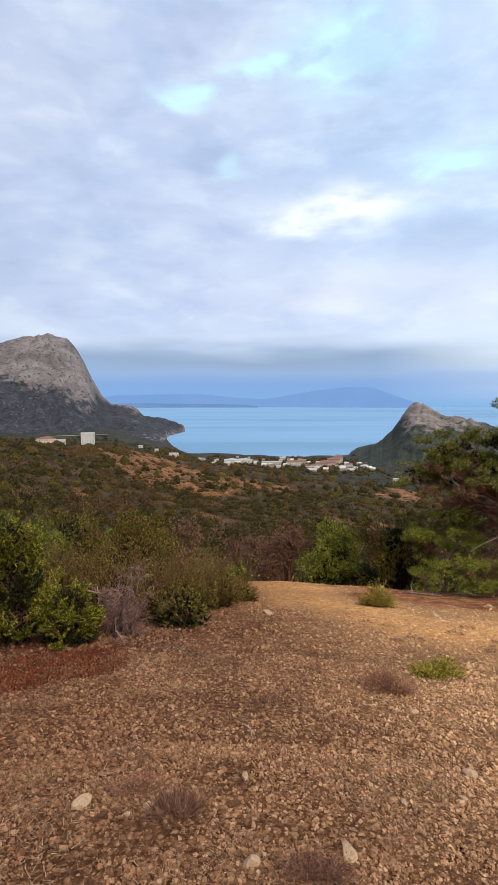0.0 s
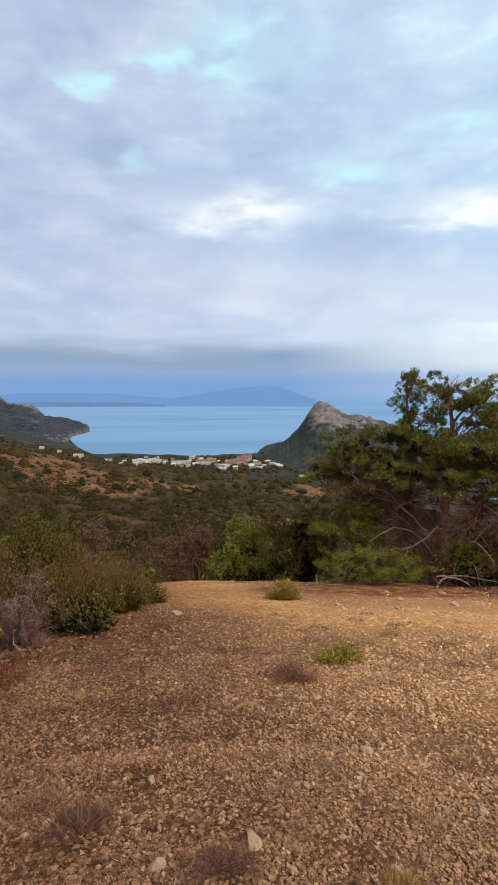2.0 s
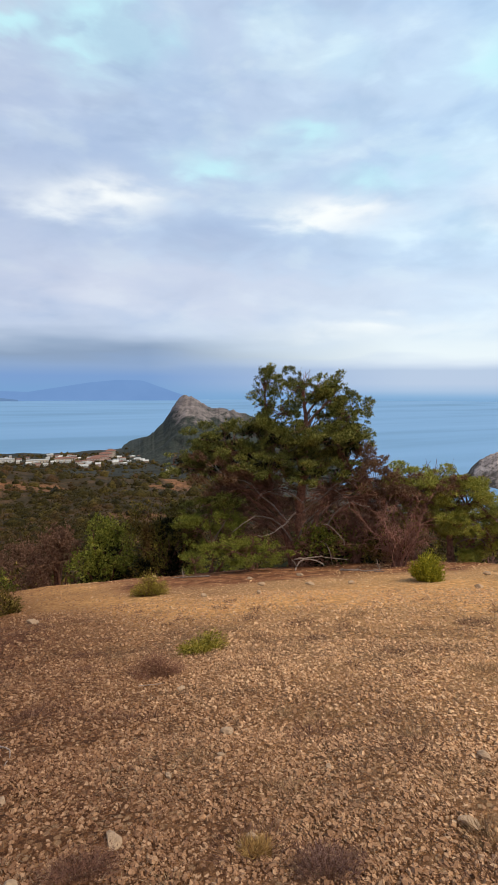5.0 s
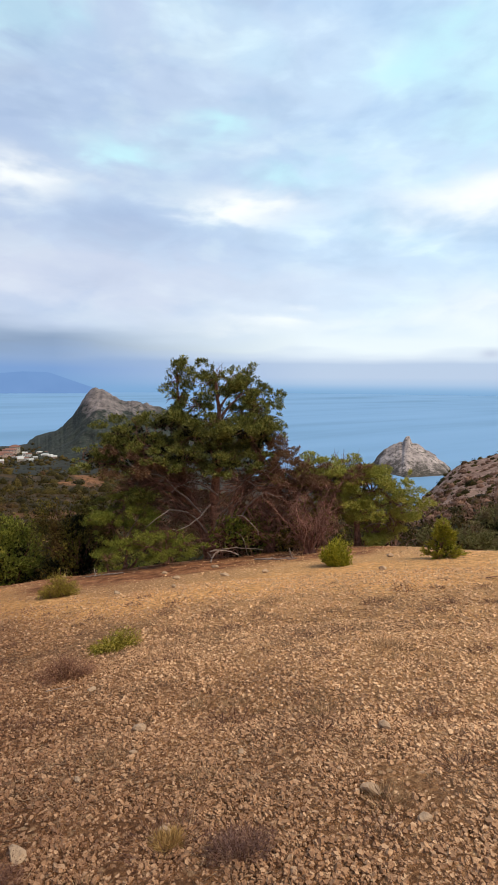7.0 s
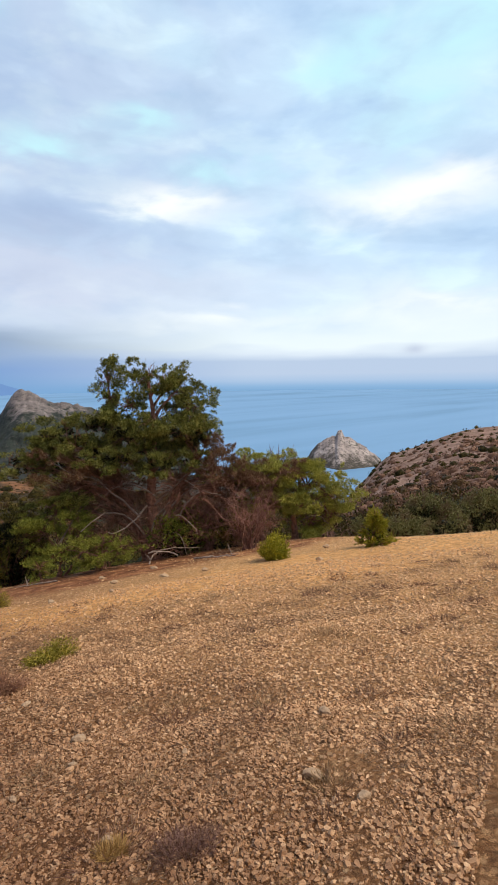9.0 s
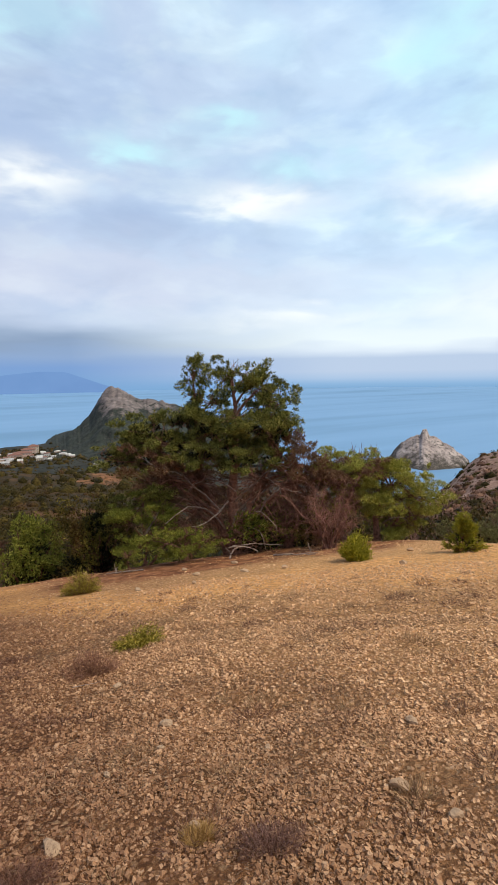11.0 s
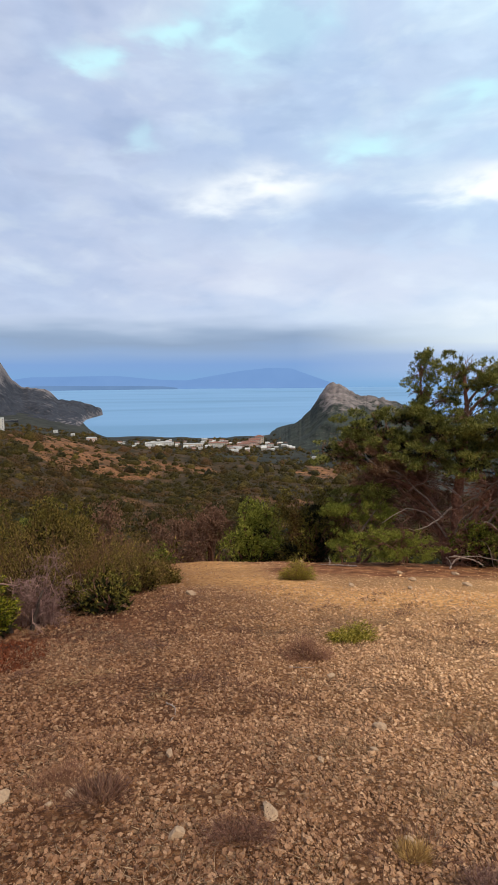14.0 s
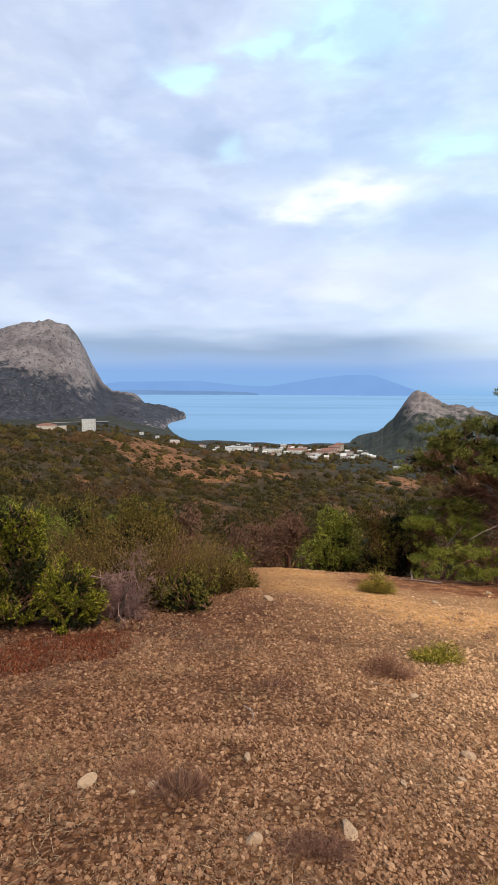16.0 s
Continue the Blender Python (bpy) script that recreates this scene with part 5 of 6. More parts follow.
# the thicket at the left of the clearing
build_juniper(-2.75, 6.2, (0.95, 0.8, 1.7), M_JUNIPER, 331, "bright yellow-green juniper at the edge of the clearing", 58, 20, 52)
build_juniper(-4.1, 6.9, (1.0, 0.9, 1.5), M_JUNIPER, 332, "bright green juniper behind the nearer one", 40, 16)
build_juniper(-1.92, 5.95, (0.52, 0.42, 0.80), M_JUNIPER, 341, "low bright juniper beside the dead bush", 30, 14)
build_dead_bush(-1.40, 6.5, (0.42, 0.34, 0.74), M_TWIG_GREY, 333, "pinkish grey dead bush with twisted boughs", 46, 15, 6, 0.009, droop=0.7)
build_broom(-0.85, 7.5, (0.75, 0.6, 1.25), M_BROOM, 334, "olive broom shrub with thin rising stems", 420, wood=M_TWIG, length=0.036, thick=0.0035, leafy=52, lean=0.4)
build_broom(-1.7, 8.0, (0.9, 0.6, 1.35), M_BROOM, 335, "olive broom shrub behind the dead bush", 420, wood=M_TWIG, length=0.036, thick=0.0035, leafy=52, lean=0.4)
build_broom(-2.7, 8.6, (0.9, 0.7, 1.3), M_BROOM, 336, "olive broom shrub behind the junipers", 360, wood=M_TWIG, length=0.036, thick=0.0035, leafy=52, lean=0.4)
build_broom(-0.35, 8.9, (0.65, 0.5, 1.0), M_BROOM, 337, "olive broom shrub beside the path", 300, wood=M_TWIG, length=0.036, thick=0.0035, leafy=52, lean=0.4)
build_broom(0.12, 9.9, (0.5, 0.4, 0.55), M_BROOM, 338, "low pale shrub beside the path", 240)
build_broom(-0.6, 10.6, (0.8, 0.6, 1.2), M_BROOM, 339, "olive shrub with bare twigs beside the path", 280, wood=M_TWIG, length=0.036, thick=0.0035, leafy=52, lean=0.4)
build_bush(-0.68, 7.05, (0.56, 0.42, 0.70), M_OLIVE, 340, "low dark juniper under the broom", 6, 9000, 0.05, 0.015)

# small shrubs on the clearing
build_broom(2.9, 9.75, (0.42, 0.34, 0.54), M_BUSHLET, 351, "small olive green shrub on the path", 300, "small_shrub", M_TWIG, 0.04, 0.004, 0.7, "", 18)
build_broom(2.14, 5.02, (0.32, 0.24, 0.20), M_BUSHLET, 352, "low green tuft on the gravel", 220, "green_tuft", M_GREEN, 0.035, 0.003, 0.8, "", 16)
build_broom(7.5, 6.85, (0.36, 0.32, 0.60), M_YELLOWGREEN, 353, "small light green shrub on the clearing", 320, "small_shrub", M_YELLOWGREEN, 0.06, 0.004, 0.5, "", 20)
build_juniper(8.95, 5.4, (0.56, 0.52, 0.84), M_YELLOWGREEN, 354, "young bright yellow-green juniper on the clearing", 38, 13, 42, 0.032, 0.13, 0.97, M_JUNIPER, 0.9)


# deadwood on the ground
def build_branch(name, pts, radius, seed, label, mat=M_DEADWOOD, forks=2):
    rng = np.random.default_rng(seed)
    x0, y0 = pts[0][:2]
    at = base(x0, y0, 0)
    root = thing(name, at, label, "dead branch")
    p = np.array([(x - x0, y - y0, land_at(x, y) + h - at[2]) for x, y, h in pts])
    s = np.linspace(0, len(p) - 1, 5 * len(p))
    line = np.stack([np.interp(s, range(len(p)), p[:, k]) for k in range(3)], 1)
    line[1:-1] = (line[:-2] + 2 * line[1:-1] + line[2:]) / 4
    line += rng.normal(0, radius * 0.25, line.shape)
    tb = Tubes()
    tb.add(line, np.linspace(radius, radius * 0.45, len(line)), 7)
    part("stem", tb.mesh("stem"), mat, root)
    for _ in range(forks):
        tw = Tubes()
        i = rng.integers(3, len(line) - 2)
        e = line[i] + unit(rng.normal(size=3) * np.array([1, 1, 0.2]) + np.array([0, 0, 0.35])) * radius * 12
        tw.add(bent(rng, line[i], e, 0.1, 0.1, 5), np.linspace(radius * 0.5, radius * 0.2, 5), 5)
        part("side_twig", tw.mesh("side_twig"), mat, root)
    return root


build_branch("fallen_branch", [(6.85, 10.5, 0.02), (6.93, 10.5, 0.2), (7.08, 10.45, 0.30), (7.3, 10.35, 0.27), (7.5, 10.2, 0.16)], 0.024, 401, "arched grey dead branch at the foot of the pine", forks=3)
build_branch("fallen_branch", [(7.55, 9.6, 0.06), (7.6, 9.2, 0.05), (7.75, 8.75, 0.06), (7.85, 8.4, 0.04)], 0.026, 402, "grey fallen branch lying on the stones", forks=3)
build_branch("fallen_branch", [(7.2, 11.1, 0.25), (7.7, 10.75, 0.32), (8.3, 10.2, 0.18)], 0.02, 403, "grey dead branch leaning under the pine", forks=3)
build_branch("fallen_branch", [(4.9, 11.4, 0.03), (4.5, 11.9, 0.04), (4.2, 12.2, 0.03)], 0.022, 404, "small grey stick on the needle litter")
build_branch("fallen_twig", [(0.08, 3.62, 0.005), (0.14, 3.50, 0.012), (0.14, 3.40, 0.006), (0.10, 3.30, 0.006)], 0.006, 405, "thin pale curved twig on the gravel", forks=0)
build_branch("fallen_twig", [(1.20, 4.22, 0.01), (1.30, 4.16, 0.02), (1.42, 4.16, 0.012)], 0.005, 406, "thin pale twig beside the dry tuft", forks=0)
build_branch("fallen_twig", [(7.2, 3.6, 0.02), (7.3, 3.5, 0.03), (7.42, 3.42, 0.02)], 0.009, 408, "short brown stick on the stones", M_BARK, 0)
build_branch("dead_bough", [(-1.95, 6.35, 0.62), (-1.6, 6.2, 0.58), (-1.45, 6.25, 0.62)], 0.011, 407, "grey dead bough sticking out of the thicket", M_TWIG_GREY, 2)


# ---------------------------------------------------------------- tufts, stones and gravel on the clearing
def build_tuft(x, y, size, mat, seed, label, n=420, name="dry_tuft", spread=0.8, group="dry tufts on the gravel"):
    rng = np.random.default_rng(seed)
    w, h = size
    a, k = rng.uniform(0, 2 * math.pi, n), rng.uniform(0, 1, n) ** 0.6
    at = np.stack([w * k * np.cos(a), w * k * np.sin(a), 0 * a], 1)
    at[:, 2] = land(x + at[:, 0], y + at[:, 1]) - land_at(x, y) - 0.005
    way = unit(np.stack([np.cos(a) * k * spread, np.sin(a) * k * spread, 0.5 + 0 * a], 1) + rng.normal(0, 0.35, (n, 3)))
    way[:, 2] = np.abs(way[:, 2])
    v, f = blades(rng, at, way, h, 0.002 + 0.012 * h)
    root = thing(name, (x, y, land_at(x, y)), label, "grass tuft", group)
    tagged(part("grass", raw_mesh("grass", v, f), mat, root), kind="stuff")
    return root


build_broom(1.44, 4.46, (0.30, 0.22, 0.24), M_DRYTUFT, 501, "reddish brown dry tuft on the gravel", 640, "dry_tuft", M_TWIG_RED, 0.022, 0.002, 0.9, "dry tufts on the gravel", 9)
build_tuft(1.10, 1.80, (0.055, 0.052), M_STRAW, 502, "straw yellow grass tuft on the gravel", 1500, spread=0.45)
build_broom(-0.53, 2.68, (0.17, 0.13, 0.12), M_DRYTUFT, 503, "brown dry tuft beside stones", 520, "dry_tuft", M_TWIG_RED, 0.015, 0.0013, 0.9, "dry tufts on the gravel", 9)
build_tuft(-0.29, 2.48, (0.13, 0.10), M_HEATH, 504, "grey brown dry tuft on the gravel", 800)
build_broom(0.36, 2.04, (0.20, 0.15, 0.11), M_HEATH, 505, "reddish brown dry tuft on the gravel", 560, "dry_tuft", M_TWIG_RED, 0.014, 0.0012, 0.9, "dry tufts on the gravel", 9)
build_broom(1.30, 1.52, (0.19, 0.15, 0.12), M_HEATH, 506, "grey brown heath tuft on the gravel", 560, "dry_tuft", M_TWIG_GREY, 0.014, 0.0012, 0.9, "dry tufts on the gravel", 9)
build_tuft(2.02, 1.30, (0.10, 0.07), M_DRYGRASS, 507, "pale dry grass tuft on the gravel", 300)
build_tuft(-1.10, 2.80, (0.10, 0.05), M_DRYGRASS, 508, "pale dry grass tuft on the gravel", 260)
rng = np.random.default_rng(7)
for i in range(150):
    az, r = rng.uniform(-24, 72), 1.7 + 7.0 * rng.uniform(0, 1) ** 0.9
    x, y = bearing(az, r)
    s = rng.uniform(0.06, 0.19)
    build_tuft(x, y, (s, rng.uniform(0.035, 0.085)), (M_HEATH, M_HEATH, M_DRYGRASS)[i % 3], 520 + i, "flat brown dry tuft on the gravel", int(1900 * s), spread=1.4)


def build_rust():
    rng = np.random.default_rng(61)
    n = 34000
    x, y = rng.uniform(-4.0, -0.6, n), rng.uniform(3.4, 6.4, n)
    d = capsule(x, y, -3.3, 3.98, -1.62, 5.1) + 0.22 * fbm(np.stack([x, y], 1) / 0.35, 3, 5)
    keep = d < 0.60 * (1 - 0.35 * rng.uniform(0, 1, n) ** 3)
    x, y = x[keep], y[keep]
    at = np.stack([x, y, land(x, y) - 0.01], 1)
    way = unit(rng.normal(size=at.shape) * np.array([1, 1, 0.4]) + np.array([0, 0, 0.7]))
    v, f = blades(rng, at, way, 0.06, 0.015, 0.0, True)
    tagged(part("red_ground_cover", raw_mesh("red_ground_cover", v, f), M_RUST), "rust red dry ground cover beneath the juniper", "ground cover", kind="stuff")


build_rust()


def stone_mesh(rng, detail=1):
    bm = bmesh.new()
    bmesh.ops.create_icosphere(bm, subdivisions=detail, radius=1.0)
    s = np.array([rng.uniform(0.8, 1.2), rng.uniform(0.65, 1.0), rng.uniform(0.45, 0.7)])
    for q in range(9):
        n, k = unit(rng.normal(size=3)), rng.uniform(0.5, 0.85)
        for v in bm.verts:
            c = np.array(v.co)
            over = c @ n - k
            if over > 0:
                v.co = Vector(c - n * over)
    for v in bm.verts:
        v.co = Vector(np.array(v.co) * s * rng.uniform(0.95, 1.05))
    me = bpy.data.meshes.new("stone")
    bm.to_mesh(me)
    bm.free()
    me.materials.append(M_STONE)
    return me


rng = np.random.default_rng(11)
SHAPES = [stone_mesh(rng, 2) for _ in range(8)]
STONES = [(1.46, 2.90, 0.060), (0.54, 2.18, 0.055), (0.08, 2.84, 0.04), (-0.44, 2.54, 0.045), (-0.54, 2.47, 0.028), (-0.79, 2.55, 0.06), (1.50, 3.95, 0.045), (0.09, 2.12, 0.055), (1.12, 1.86, 0.045), (2.03, 1.41, 0.05), (2.58, 1.76, 0.05),
          (2.02, 1.10, 0.05), (1.30, 2.65, 0.035), (0.42, 17.2, 0.20), (0.2, 16.2, 0.12), (4.0, 13.2, 0.10), (5.0, 8.9, 0.10), (5.6, 8.0, 0.09), (6.3, 7.6, 0.08), (3.6, 8.6, 0.09), (4.4, 7.9, 0.08), (6.4, 9.6, 0.10), (5.4, 10.2, 0.09), (7.4, 5.6, 0.09), (8.9, 6.6, 0.10), (0.6, 8.2, 0.10), (0.95, 2.6, 0.03), (1.8, 2.2, 0.035)]
for i, (x, y, s) in enumerate(STONES):
    ob = part("stone", SHAPES[i % 8], M_STONE)
    ob.location = (x, y, land_at(x, y) + s * 0.30)
    ob.scale = (s * 0.95, s * 0.85, s * 0.85)
    ob.rotation_euler = (0, 0, rng.uniform(0, 6.3))
    tagged(ob, "pale angular limestone lying on the gravel" if s > 0.05 else "small pale stone lying on the gravel", "stone", "loose stones on the clearing")


def build_gravel():
    """All the loose gravel, too many pieces to count."""
    rng = np.random.default_rng(13)
    def chip(sides):
        ring = np.arange(sides) * 2 * math.pi / sides
        v = np.array([(math.cos(q), math.sin(q), -0.7) for q in ring] + [(0.72 * math.cos(q + 0.35), 0.72 * math.sin(q + 0.35), 0.7) for q in ring])
        f = [(k, (k + 1) % sides, sides + (k + 1) % sides) for k in range(sides)] + [(k, sides + (k + 1) % sides, sides + k) for k in range(sides)]
        return v, np.array(f + [(sides, sides + k, sides + k + 1) for k in range(1, sides - 1)])

    five, four, three = chip(5), chip(4), chip(3)
    grit_v = np.array([(1, 0, -0.6), (0, 1, -0.6), (-1, 0, -0.6), (0, -1, -0.6), (0.35, 0.3, 0.8), (-0.4, -0.2, 0.7)])
    grit_f = np.array([(0, 1, 4), (1, 2, 5), (1, 5, 4), (2, 3, 5), (3, 0, 4), (3, 4, 5)])
    vs, fs, n0 = [], [], 0
    for (verts, faces), n, r0, r1, small, large, power in ((five, 15000, 1.45, 3.3, 0.007, 0.0175, 2.0), (four, 26000, 1.45, 3.3, 0.004, 0.0095, 1.4), (four, 36000, 3.1, 5.6, 0.006, 0.019, 2.0), (three, 26000, 5.4, 9.2, 0.008, 0.027, 2.2), ((grit_v, grit_f), 15000, 9.0, 16.5, 0.008, 0.026, 2.2)):
        r = np.sqrt(rng.uniform(r0 ** 2, r1 ** 2, n))
        az = np.radians(rng.uniform(-31, 74, n))
        x, y = r * np.sin(az), r * np.cos(az)
        patch = value_noise(np.stack([x, y], 1) / 0.7, 77) * 0.6 + value_noise(np.stack([x, y], 1) / 0.23, 78) * 0.4
        on_path = np.minimum.reduce([capsule(x, y, 1.45, 17, 1.5, 10) - 0.8, capsule(x, y, 1.5, 10, 3.0, 7.4) - 0.7, capsule(x, y, 3.0, 7.4, 5.5, 6.4) - 0.5])
        keep = (patch > rng.uniform(0.0, 0.36, n)) & ((on_path > 0) | (rng.uniform(0, 1, n) < 0.6))
        under = np.minimum.reduce([np.hypot(x - 6.4, y - 11.9) - 1.7, np.hypot(x - 4.4, y - 14) - 1.4, capsule(x, y, 3.4, 14.2, 8.2, 10.8) - 0.9, capsule(x, y, -2.6, 6.2, -0.9, 8.6) - 0.7, capsule(x, y, -3.3, 3.98, -1.62, 5.1) - 0.55, capsule(x, y, 3.7, 11.4, 6.5, 9.9) - 0.95])
        keep &= (under > 0) | (rng.uniform(0, 1, n) < 0.24)
        x, y = x[keep], y[keep]
        n = len(x)
        s = small + (large - small) * rng.uniform(0, 1, n) ** power
        dim = np.stack([s * rng.uniform(0.8, 1.5, n), s * rng.uniform(0.7, 1.2, n), s * rng.uniform(0.5, 0.95, n)], 1)
        th = rng.uniform(0, 2 * math.pi, n)
        tilt = rng.normal(0, 0.45, n)
        v = (verts[None] + rng.uniform(-0.24, 0.24, (n, len(verts), 3))) * dim[:, None]
        z1 = v[..., 2] * np.cos(tilt)[:, None] + v[..., 0] * np.sin(tilt)[:, None]
        x1 = v[..., 0] * np.cos(tilt)[:, None] - v[..., 2] * np.sin(tilt)[:, None]
        c, q = np.cos(th)[:, None], np.sin(th)[:, None]
        v = np.stack([x1 * c - v[..., 1] * q + x[:, None], x1 * q + v[..., 1] * c + y[:, None], z1 + (land(x, y) + dim[:, 2] * 0.30)[:, None]], -1)
        vs.append(v.reshape(-1, 3))
        fs.append((faces[None] + (np.arange(n) * len(verts))[:, None, None]).reshape(-1, 3) + n0)
        n0 += n * len(verts)
    me = raw_mesh("gravel", np.concatenate(vs), np.concatenate(fs))
    tagged(part("gravel", me, M_GRAVEL), "loose pinkish brown limestone gravel on the clearing", "gravel", kind="stuff")


build_gravel()


def build_thatch():
    """Bits of dry straw and stalk lying flat among the stones."""
    rng = np.random.default_rng(17)
    n = 120000
    r = np.sqrt(rng.uniform(1.45 ** 2, 8.0 ** 2, n)) * rng.uniform(0.45, 1, n) ** 0.5
    az = np.radians(rng.uniform(-31, 74, n))
    x, y = r * np.sin(az), r * np.cos(az)
    xy = np.stack([x, y], 1)
    patch = value_noise(xy / 0.9, 91) * 0.55 + value_noise(xy / 0.3, 92) * 0.45
    keep = (patch > rng.uniform(0.40, 0.72, n)) & (r > 1.45) & (capsule(x, y, 1.5, 10, 3.0, 7.4) > 0.7)
    x, y = x[keep], y[keep]
    at = np.stack([x, y, land(x, y) + 0.008], 1)
    way = unit(rng.normal(size=at.shape) * np.array([1, 1, 0.22]) + np.array([0, 0, 0.16]))
    v, f = blades(rng, at, way, 0.045, 0.0042, 0.0, True)
    tagged(part("dry_thatch", raw_mesh("dry_thatch", v, f), M_THATCH), "fine dry straw and stalks lying among the gravel", "dry grass", kind="stuff")


build_thatch()


# ---------------------------------------------------------------- scrub on the slopes
def build_scrub(name, count, az0, az1, r0, r1, size, blades_each, length, mat, seed, label, bias=None, squat=0.75, body_detail=2, puffs=""):
    """Countless bushes on a slope: each a ragged dome of leaves."""
    rng = np.random.default_rng(seed)
    az = rng.uniform(az0, az1, count)
    r = np.exp(rng.uniform(math.log(r0), math.log(r1), count))
    x, y = r * np.sin(np.radians(az)), r * np.cos(np.radians(az))
    keep = np.ones(count, bool) if bias is None else bias(x, y, rng)
    x, y, r = x[keep], y[keep], r[keep]
    n = len(x)
    z = land(x, y)
    s = size * (0.28 + 1.35 * rng.uniform(0, 1, n) ** 2.2)
    d = unit(rng.normal(size=(n, blades_each, 3)))
    d[..., 2] = np.abs(d[..., 2])
    rag = 1 + 0.5 * fbm((d * 1.7 + np.arange(n)[:, None, None] * 3.7).reshape(-1, 3), 2, seed).reshape(n, blades_each)
    rad = rng.uniform(0.55, 1, (n, blades_each)) ** 0.5 * rag
    at = d * (rad * s[:, None])[..., None] * np.array([1, 1, squat]) + np.stack([x, y, z - 0.1], 1)[:, None]
    way = unit(d + rng.normal(0, 0.7, d.shape) + np.array([0, 0, 0.3]))
    scale = np.repeat(s / size, blades_each)
    at, way = at.reshape(-1, 3), way.reshape(-1, 3)
    v, f = blades(rng, at, way, 1.3, 0.75, 0.0, True)
    v = np.repeat(at, 3, 0) + (v - np.repeat(at, 3, 0)) * (length * np.repeat(scale, 3))[:, None]
    # a ragged leafy body inside each bush
    bm = bmesh.new()
    bmesh.ops.create_icosphere(bm, subdivisions=body_detail, radius=1.0)
    bv = np.array([w.co[:] for w in bm.verts])
    bf = np.array([[w.index for w in face.verts] for face in bm.faces])
    bm.free()
    low = np.where(bv[:, 2] < -0.3)[0]
    bf = bf[~np.isin(bf, low).all(1)]
    body = bv[None] * (0.84 + 0.22 * rng.uniform(-1, 1, (n, len(bv), 1))) * s[:, None, None] * np.array([1, 1, squat])
    body *= rng.uniform(0.75, 1.3, (n, 1, 3))
    body += np.stack([x, y, z - 0.1], 1)[:, None]
    if puffs:
        body = 0.66 * body + 0.34 * np.stack([x, y, z - 0.1], 1)[:, None]
    bodies = (bf[None] + (np.arange(n) * len(bv))[:, None, None]).reshape(-1, 3) + len(v)
    v, f = np.concatenate([v, body.reshape(-1, 3)]), np.concatenate([f, bodies])
    me = raw_mesh(name, v, f)
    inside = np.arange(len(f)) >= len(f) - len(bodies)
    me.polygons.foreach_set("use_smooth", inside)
    # the body is coloured near-black as shade behind the outer leaves
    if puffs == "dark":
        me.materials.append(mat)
        me.materials.append(M_SHADED_NEEDLES)
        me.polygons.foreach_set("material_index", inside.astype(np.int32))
    tagged(part(name, me, mat), label, "scrub", kind="stuff")


def off_bare(x, y, rng):
    xy = np.stack([x, y], 1)
    deg, rad = np.degrees(np.arctan2(x, y)), np.hypot(x, y)
    band = bare_band(deg, rad)
    k = fbm(xy / 30.0, 4, 41) + 0.85 * band - 0.46
    return rng.uniform(0, 1, len(x)) > fade(k, 0.0, 0.25) * 0.72


def dry_zone(x, y, rng):
    deg, rad = np.degrees(np.arctan2(x, y)), np.hypot(x, y)
    return rng.uniform(0, 1, len(x)) < 0.22 + 0.78 * np.exp(-((deg - 2) / 9) ** 2 - ((rad - 66) / 22) ** 2) + 0.6 * (deg > 54)


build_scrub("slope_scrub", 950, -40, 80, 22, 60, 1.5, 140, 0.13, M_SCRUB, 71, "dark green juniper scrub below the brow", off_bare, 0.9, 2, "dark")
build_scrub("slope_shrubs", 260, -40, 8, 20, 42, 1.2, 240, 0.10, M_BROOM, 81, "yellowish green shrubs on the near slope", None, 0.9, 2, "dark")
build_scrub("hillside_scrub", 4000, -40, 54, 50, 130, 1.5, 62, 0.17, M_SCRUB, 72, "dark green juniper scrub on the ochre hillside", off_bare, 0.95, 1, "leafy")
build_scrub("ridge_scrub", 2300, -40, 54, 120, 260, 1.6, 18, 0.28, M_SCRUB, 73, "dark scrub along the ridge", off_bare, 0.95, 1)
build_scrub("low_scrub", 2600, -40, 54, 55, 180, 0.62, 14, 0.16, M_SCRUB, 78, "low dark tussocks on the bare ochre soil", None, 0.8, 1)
build_scrub("ochre_scrub", 900, -16, 9, 92, 165, 0.75, 20, 0.17, M_SCRUB, 84, "small dark bushes dotted over the ochre soil", None, 0.9, 1)
build_scrub("dry_scrub", 900, -40, 80, 25, 90, 1.25, 130, 0.13, M_DRYBRUSH, 74, "brown leafless brush on the slope", dry_zone, 0.85, 2, "dark")
build_scrub("hill_scrub", 900, 54, 84, 55, 245, 0.85, 22, 0.2, M_SCRUB, 76, "small dark bushes dotted over the bare hill", None, 0.9, 1)
build_scrub("hill_brush", 1300, 54, 84, 55, 170, 0.8, 34, 0.18, M_DRYBRUSH, 77, "purplish brown leafless brush on the bare hill", None, 0.8, 1)
build_scrub("valley_trees", 1900, -32, 45, 480, 1000, 3.4, 12, 0.9, M_SCRUB, 75, "dark trees between the houses", lambda x, y, rng: land(x, y) > SEA_Z + 1.5, 0.9, 1)
build_scrub("foot_trees", 1300, -26, -4, 700, 1010, 3.6, 12, 0.9, M_SCRUB, 83, "dark woods below the mountain", lambda x, y, rng: land(x, y) > SEA_Z + 1.5, 1.0, 1)
build_scrub("town_trees", 2000, -9, 17, 600, 880, 2.5, 10, 0.8, M_SCRUB, 79, "dark trees along the streets of the town", lambda x, y, rng: land(x, y) > SEA_Z + 1.0, 1.0, 1)


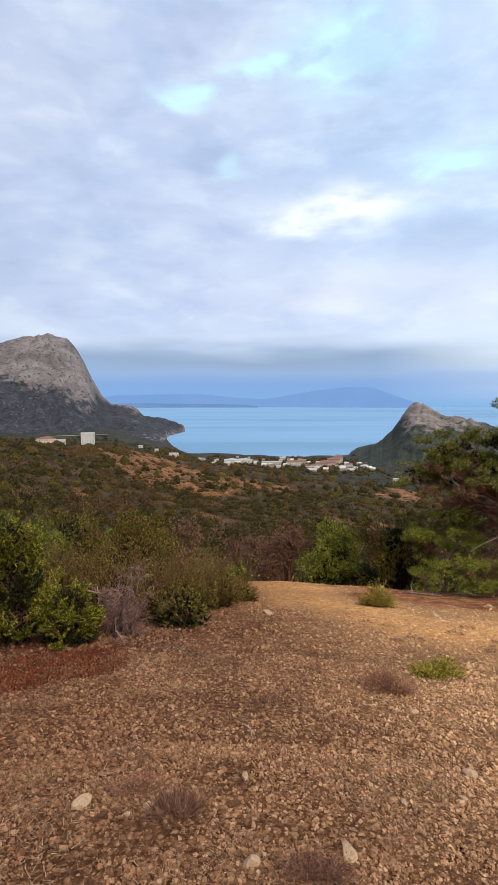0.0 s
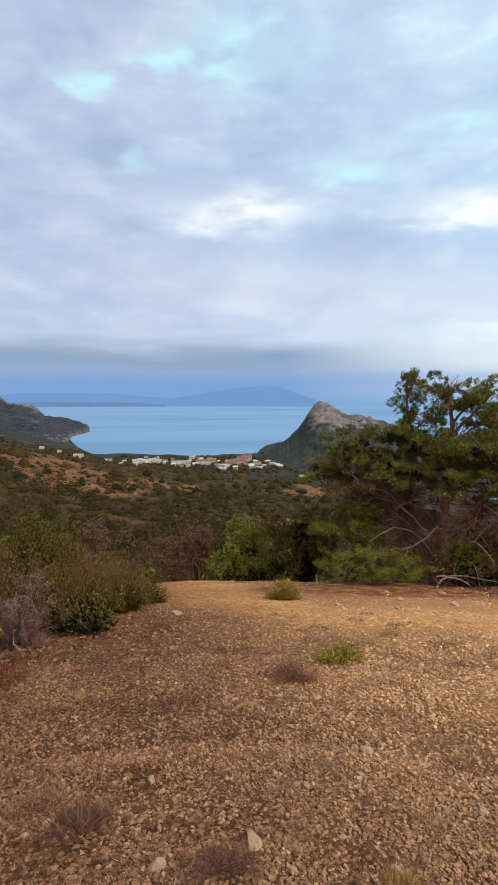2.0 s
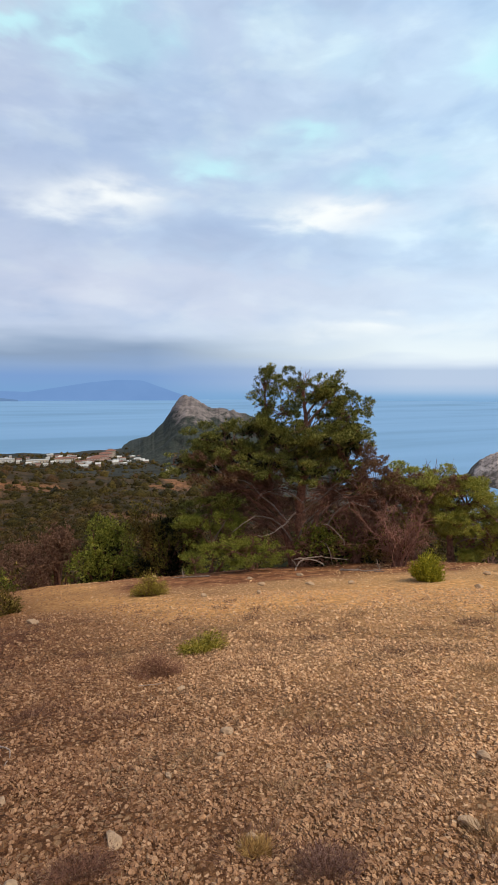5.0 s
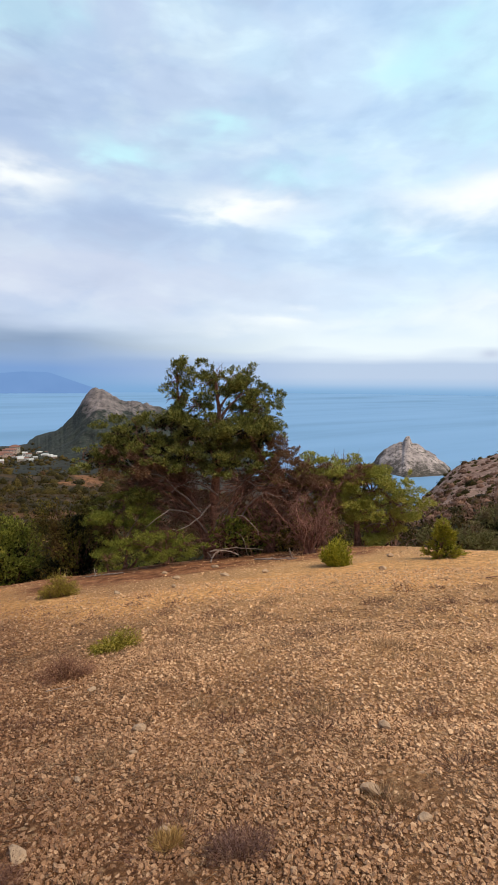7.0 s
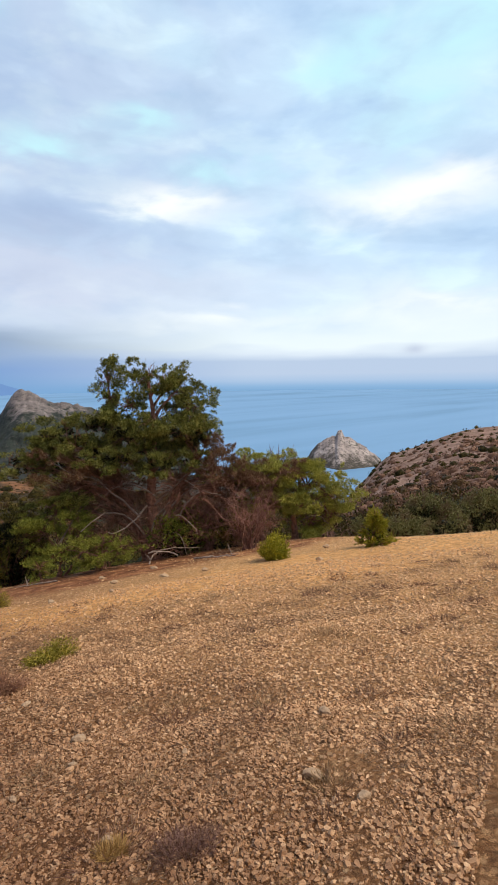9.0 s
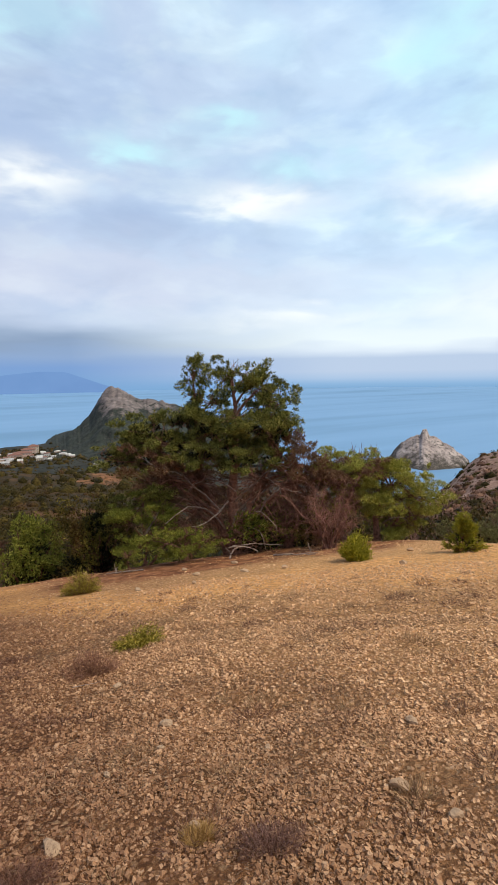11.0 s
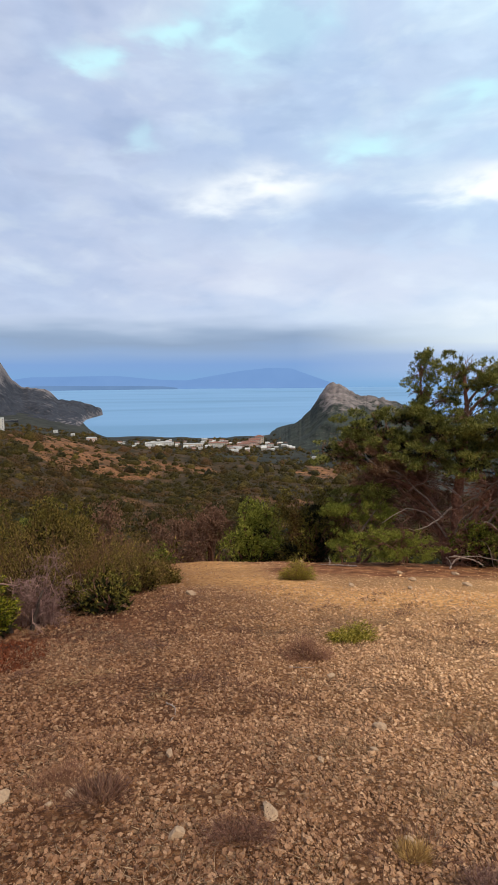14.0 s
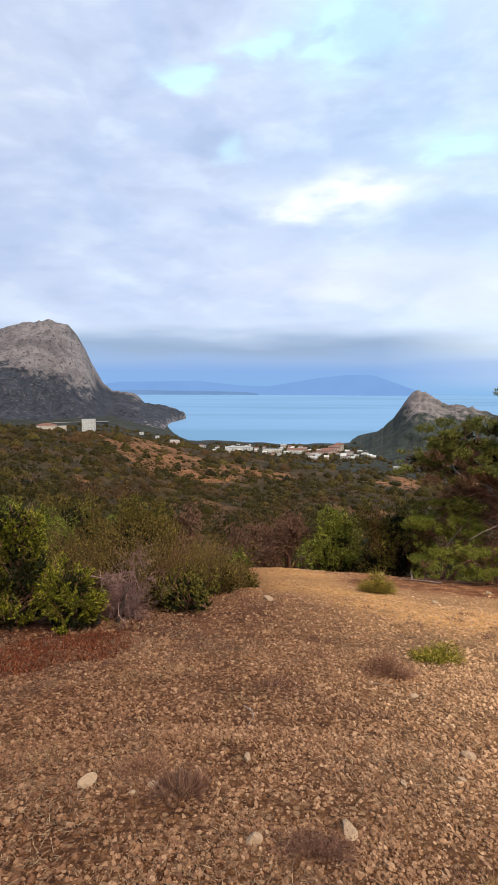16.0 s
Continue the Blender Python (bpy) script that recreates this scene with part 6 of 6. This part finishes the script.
# ---------------------------------------------------------------- the town by the bay
def box_mesh(w, d, h, z=0.0, taper=1.0):
    bm = bmesh.new()
    bmesh.ops.create_cube(bm, size=1.0)
    for v in bm.verts:
        k = taper if v.co.z > 0 else 1.0
        v.co = Vector((v.co.x * w * (k if d < w else 1.0), v.co.y * d * k, (v.co.z + 0.5) * h + z))
    return bm


def build_house(name, az, r, w, d, h, wall, roof, label, floors=2, bays=4, pitched=True, group="houses of the town", lift=0.0):
    x, y = bearing(az, r)
    at = (x, y, max(land_at(x, y), SEA_Z + 1.0) - 0.5 + lift)
    root = thing(name, at, label, "house", group)
    root.rotation_euler = (0, 0, -radians(az))
    part("wall", box_mesh(w, d, h), wall, root)
    if pitched:
        part("roof", box_mesh(w * 1.08, d * 1.1, h * 0.28, h, 0.25), roof, root)
    else:
        part("roof", box_mesh(w * 1.03, d * 1.03, 0.5, h), roof, root)
    pane = None
    for i in range(floors):
        for j in range(bays):
            if pane is None:
                pane = bpy.data.meshes.new("window")
                bm = box_mesh(w / bays * 0.34, 0.3, h / floors * 0.42)
                bm.to_mesh(pane)
                bm.free()
            ob = part("window", pane, M_GLASS, root)
            ob.location = (w * ((j + 0.5) / bays - 0.5), -d / 2, h * (i + 0.28) / floors)
    return root


build_house("apartment_tower", -15.42, 905, 22, 14, 22, M_WALL_WHITE, M_ROOF_GREY, "white concrete apartment tower at the mountain's foot", 6, 5, False, "", 0)
build_house("long_house", -19.6, 905, 30, 10, 13, M_WALL_CREAM, M_ROOF_RED, "long cream house at the mountain's foot", 3, 8)
build_house("long_house", -18.3, 925, 20, 9, 9, M_WALL_CREAM, M_ROOF_GREY, "long cream house at the mountain's foot", 1, 5, False)
build_house("hotel", 10.9, 745, 22, 12, 7, M_WALL_PINK, M_ROOF_RED, "pink terraced hotel with red roofs", 2, 6)
build_house("hotel", 11.5, 775, 18, 12, 8, M_WALL_PINK, M_ROOF_RED, "pink hotel block with a red roof on the hill", 3, 5)
build_house("hotel", 12.0, 800, 14, 10, 10, M_WALL_CREAM, M_ROOF_RED, "cream hotel block with a red roof on the hill", 3, 4)
build_house("hotel", 10.2, 735, 18, 10, 5.5, M_WALL_PINK, M_ROOF_RED, "pink terraced hotel with red roofs", 2, 5)
build_house("seaside_hall", 0.9, 770, 34, 12, 6, M_WALL_WHITE, M_ROOF_GREY, "long white seaside building", 1, 8, False)
build_house("seaside_hall", 4.6, 750, 28, 10, 5, M_WALL_CREAM, M_ROOF_GREY, "long cream seaside building", 1, 7, False)
build_house("seaside_hall", 7.2, 755, 24, 10, 6, M_WALL_CREAM, M_ROOF_RED, "cream seaside building with a red roof", 1, 6)
build_house("seaside_hall", -6.3, 800, 15, 12, 11, M_WALL_PINK, M_ROOF_GREY, "pinkish square building by the shore", 2, 3, False)
build_house("white_hut", 18.2, 560, 6, 5, 4, M_WALL_WHITE, M_ROOF_GREY, "small white hut on the slope", 1, 2, False)
for az, r, w, h, word in ((-20.9, 940, 11, 5, "white"), (-9.9, 955, 8, 4, "white"), (-8.2, 930, 7, 4, "white")):
    build_house("house", az, r, w, 7, h, M_WALL_WHITE if word == "white" else M_WALL_CREAM, M_ROOF_GREY, "%s house with a grey roof at the mountain's foot" % word, 1, 3, False, "houses at the mountain's foot", 1.0)
rng = np.random.default_rng(23)
for i in range(95):
    az = rng.uniform(-7.0, 16.5)
    r = rng.uniform(700, 850) if az < 9 else rng.uniform(640, 760)
    w, h = rng.uniform(4, 8), rng.uniform(2.6, 4.8)
    wall, word = ((M_WALL_WHITE, "white"), (M_WALL_WHITE, "white"), (M_WALL_CREAM, "cream"), (M_WALL_WHITE, "white"), (M_WALL_PINK, "pink"))[i % 5]
    roof, tone = ((M_ROOF_GREY, "grey"), (M_ROOF_RED, "red"), (M_WALL_WHITE, "white"), (M_ROOF_GREY, "grey"))[i % 4]
    build_house("house", az, r, w, rng.uniform(6, 10), h, wall, roof, "%s house with a %s roof among trees" % (word, tone), 1 if h < 5.5 else 2, 3, i % 2 == 0)
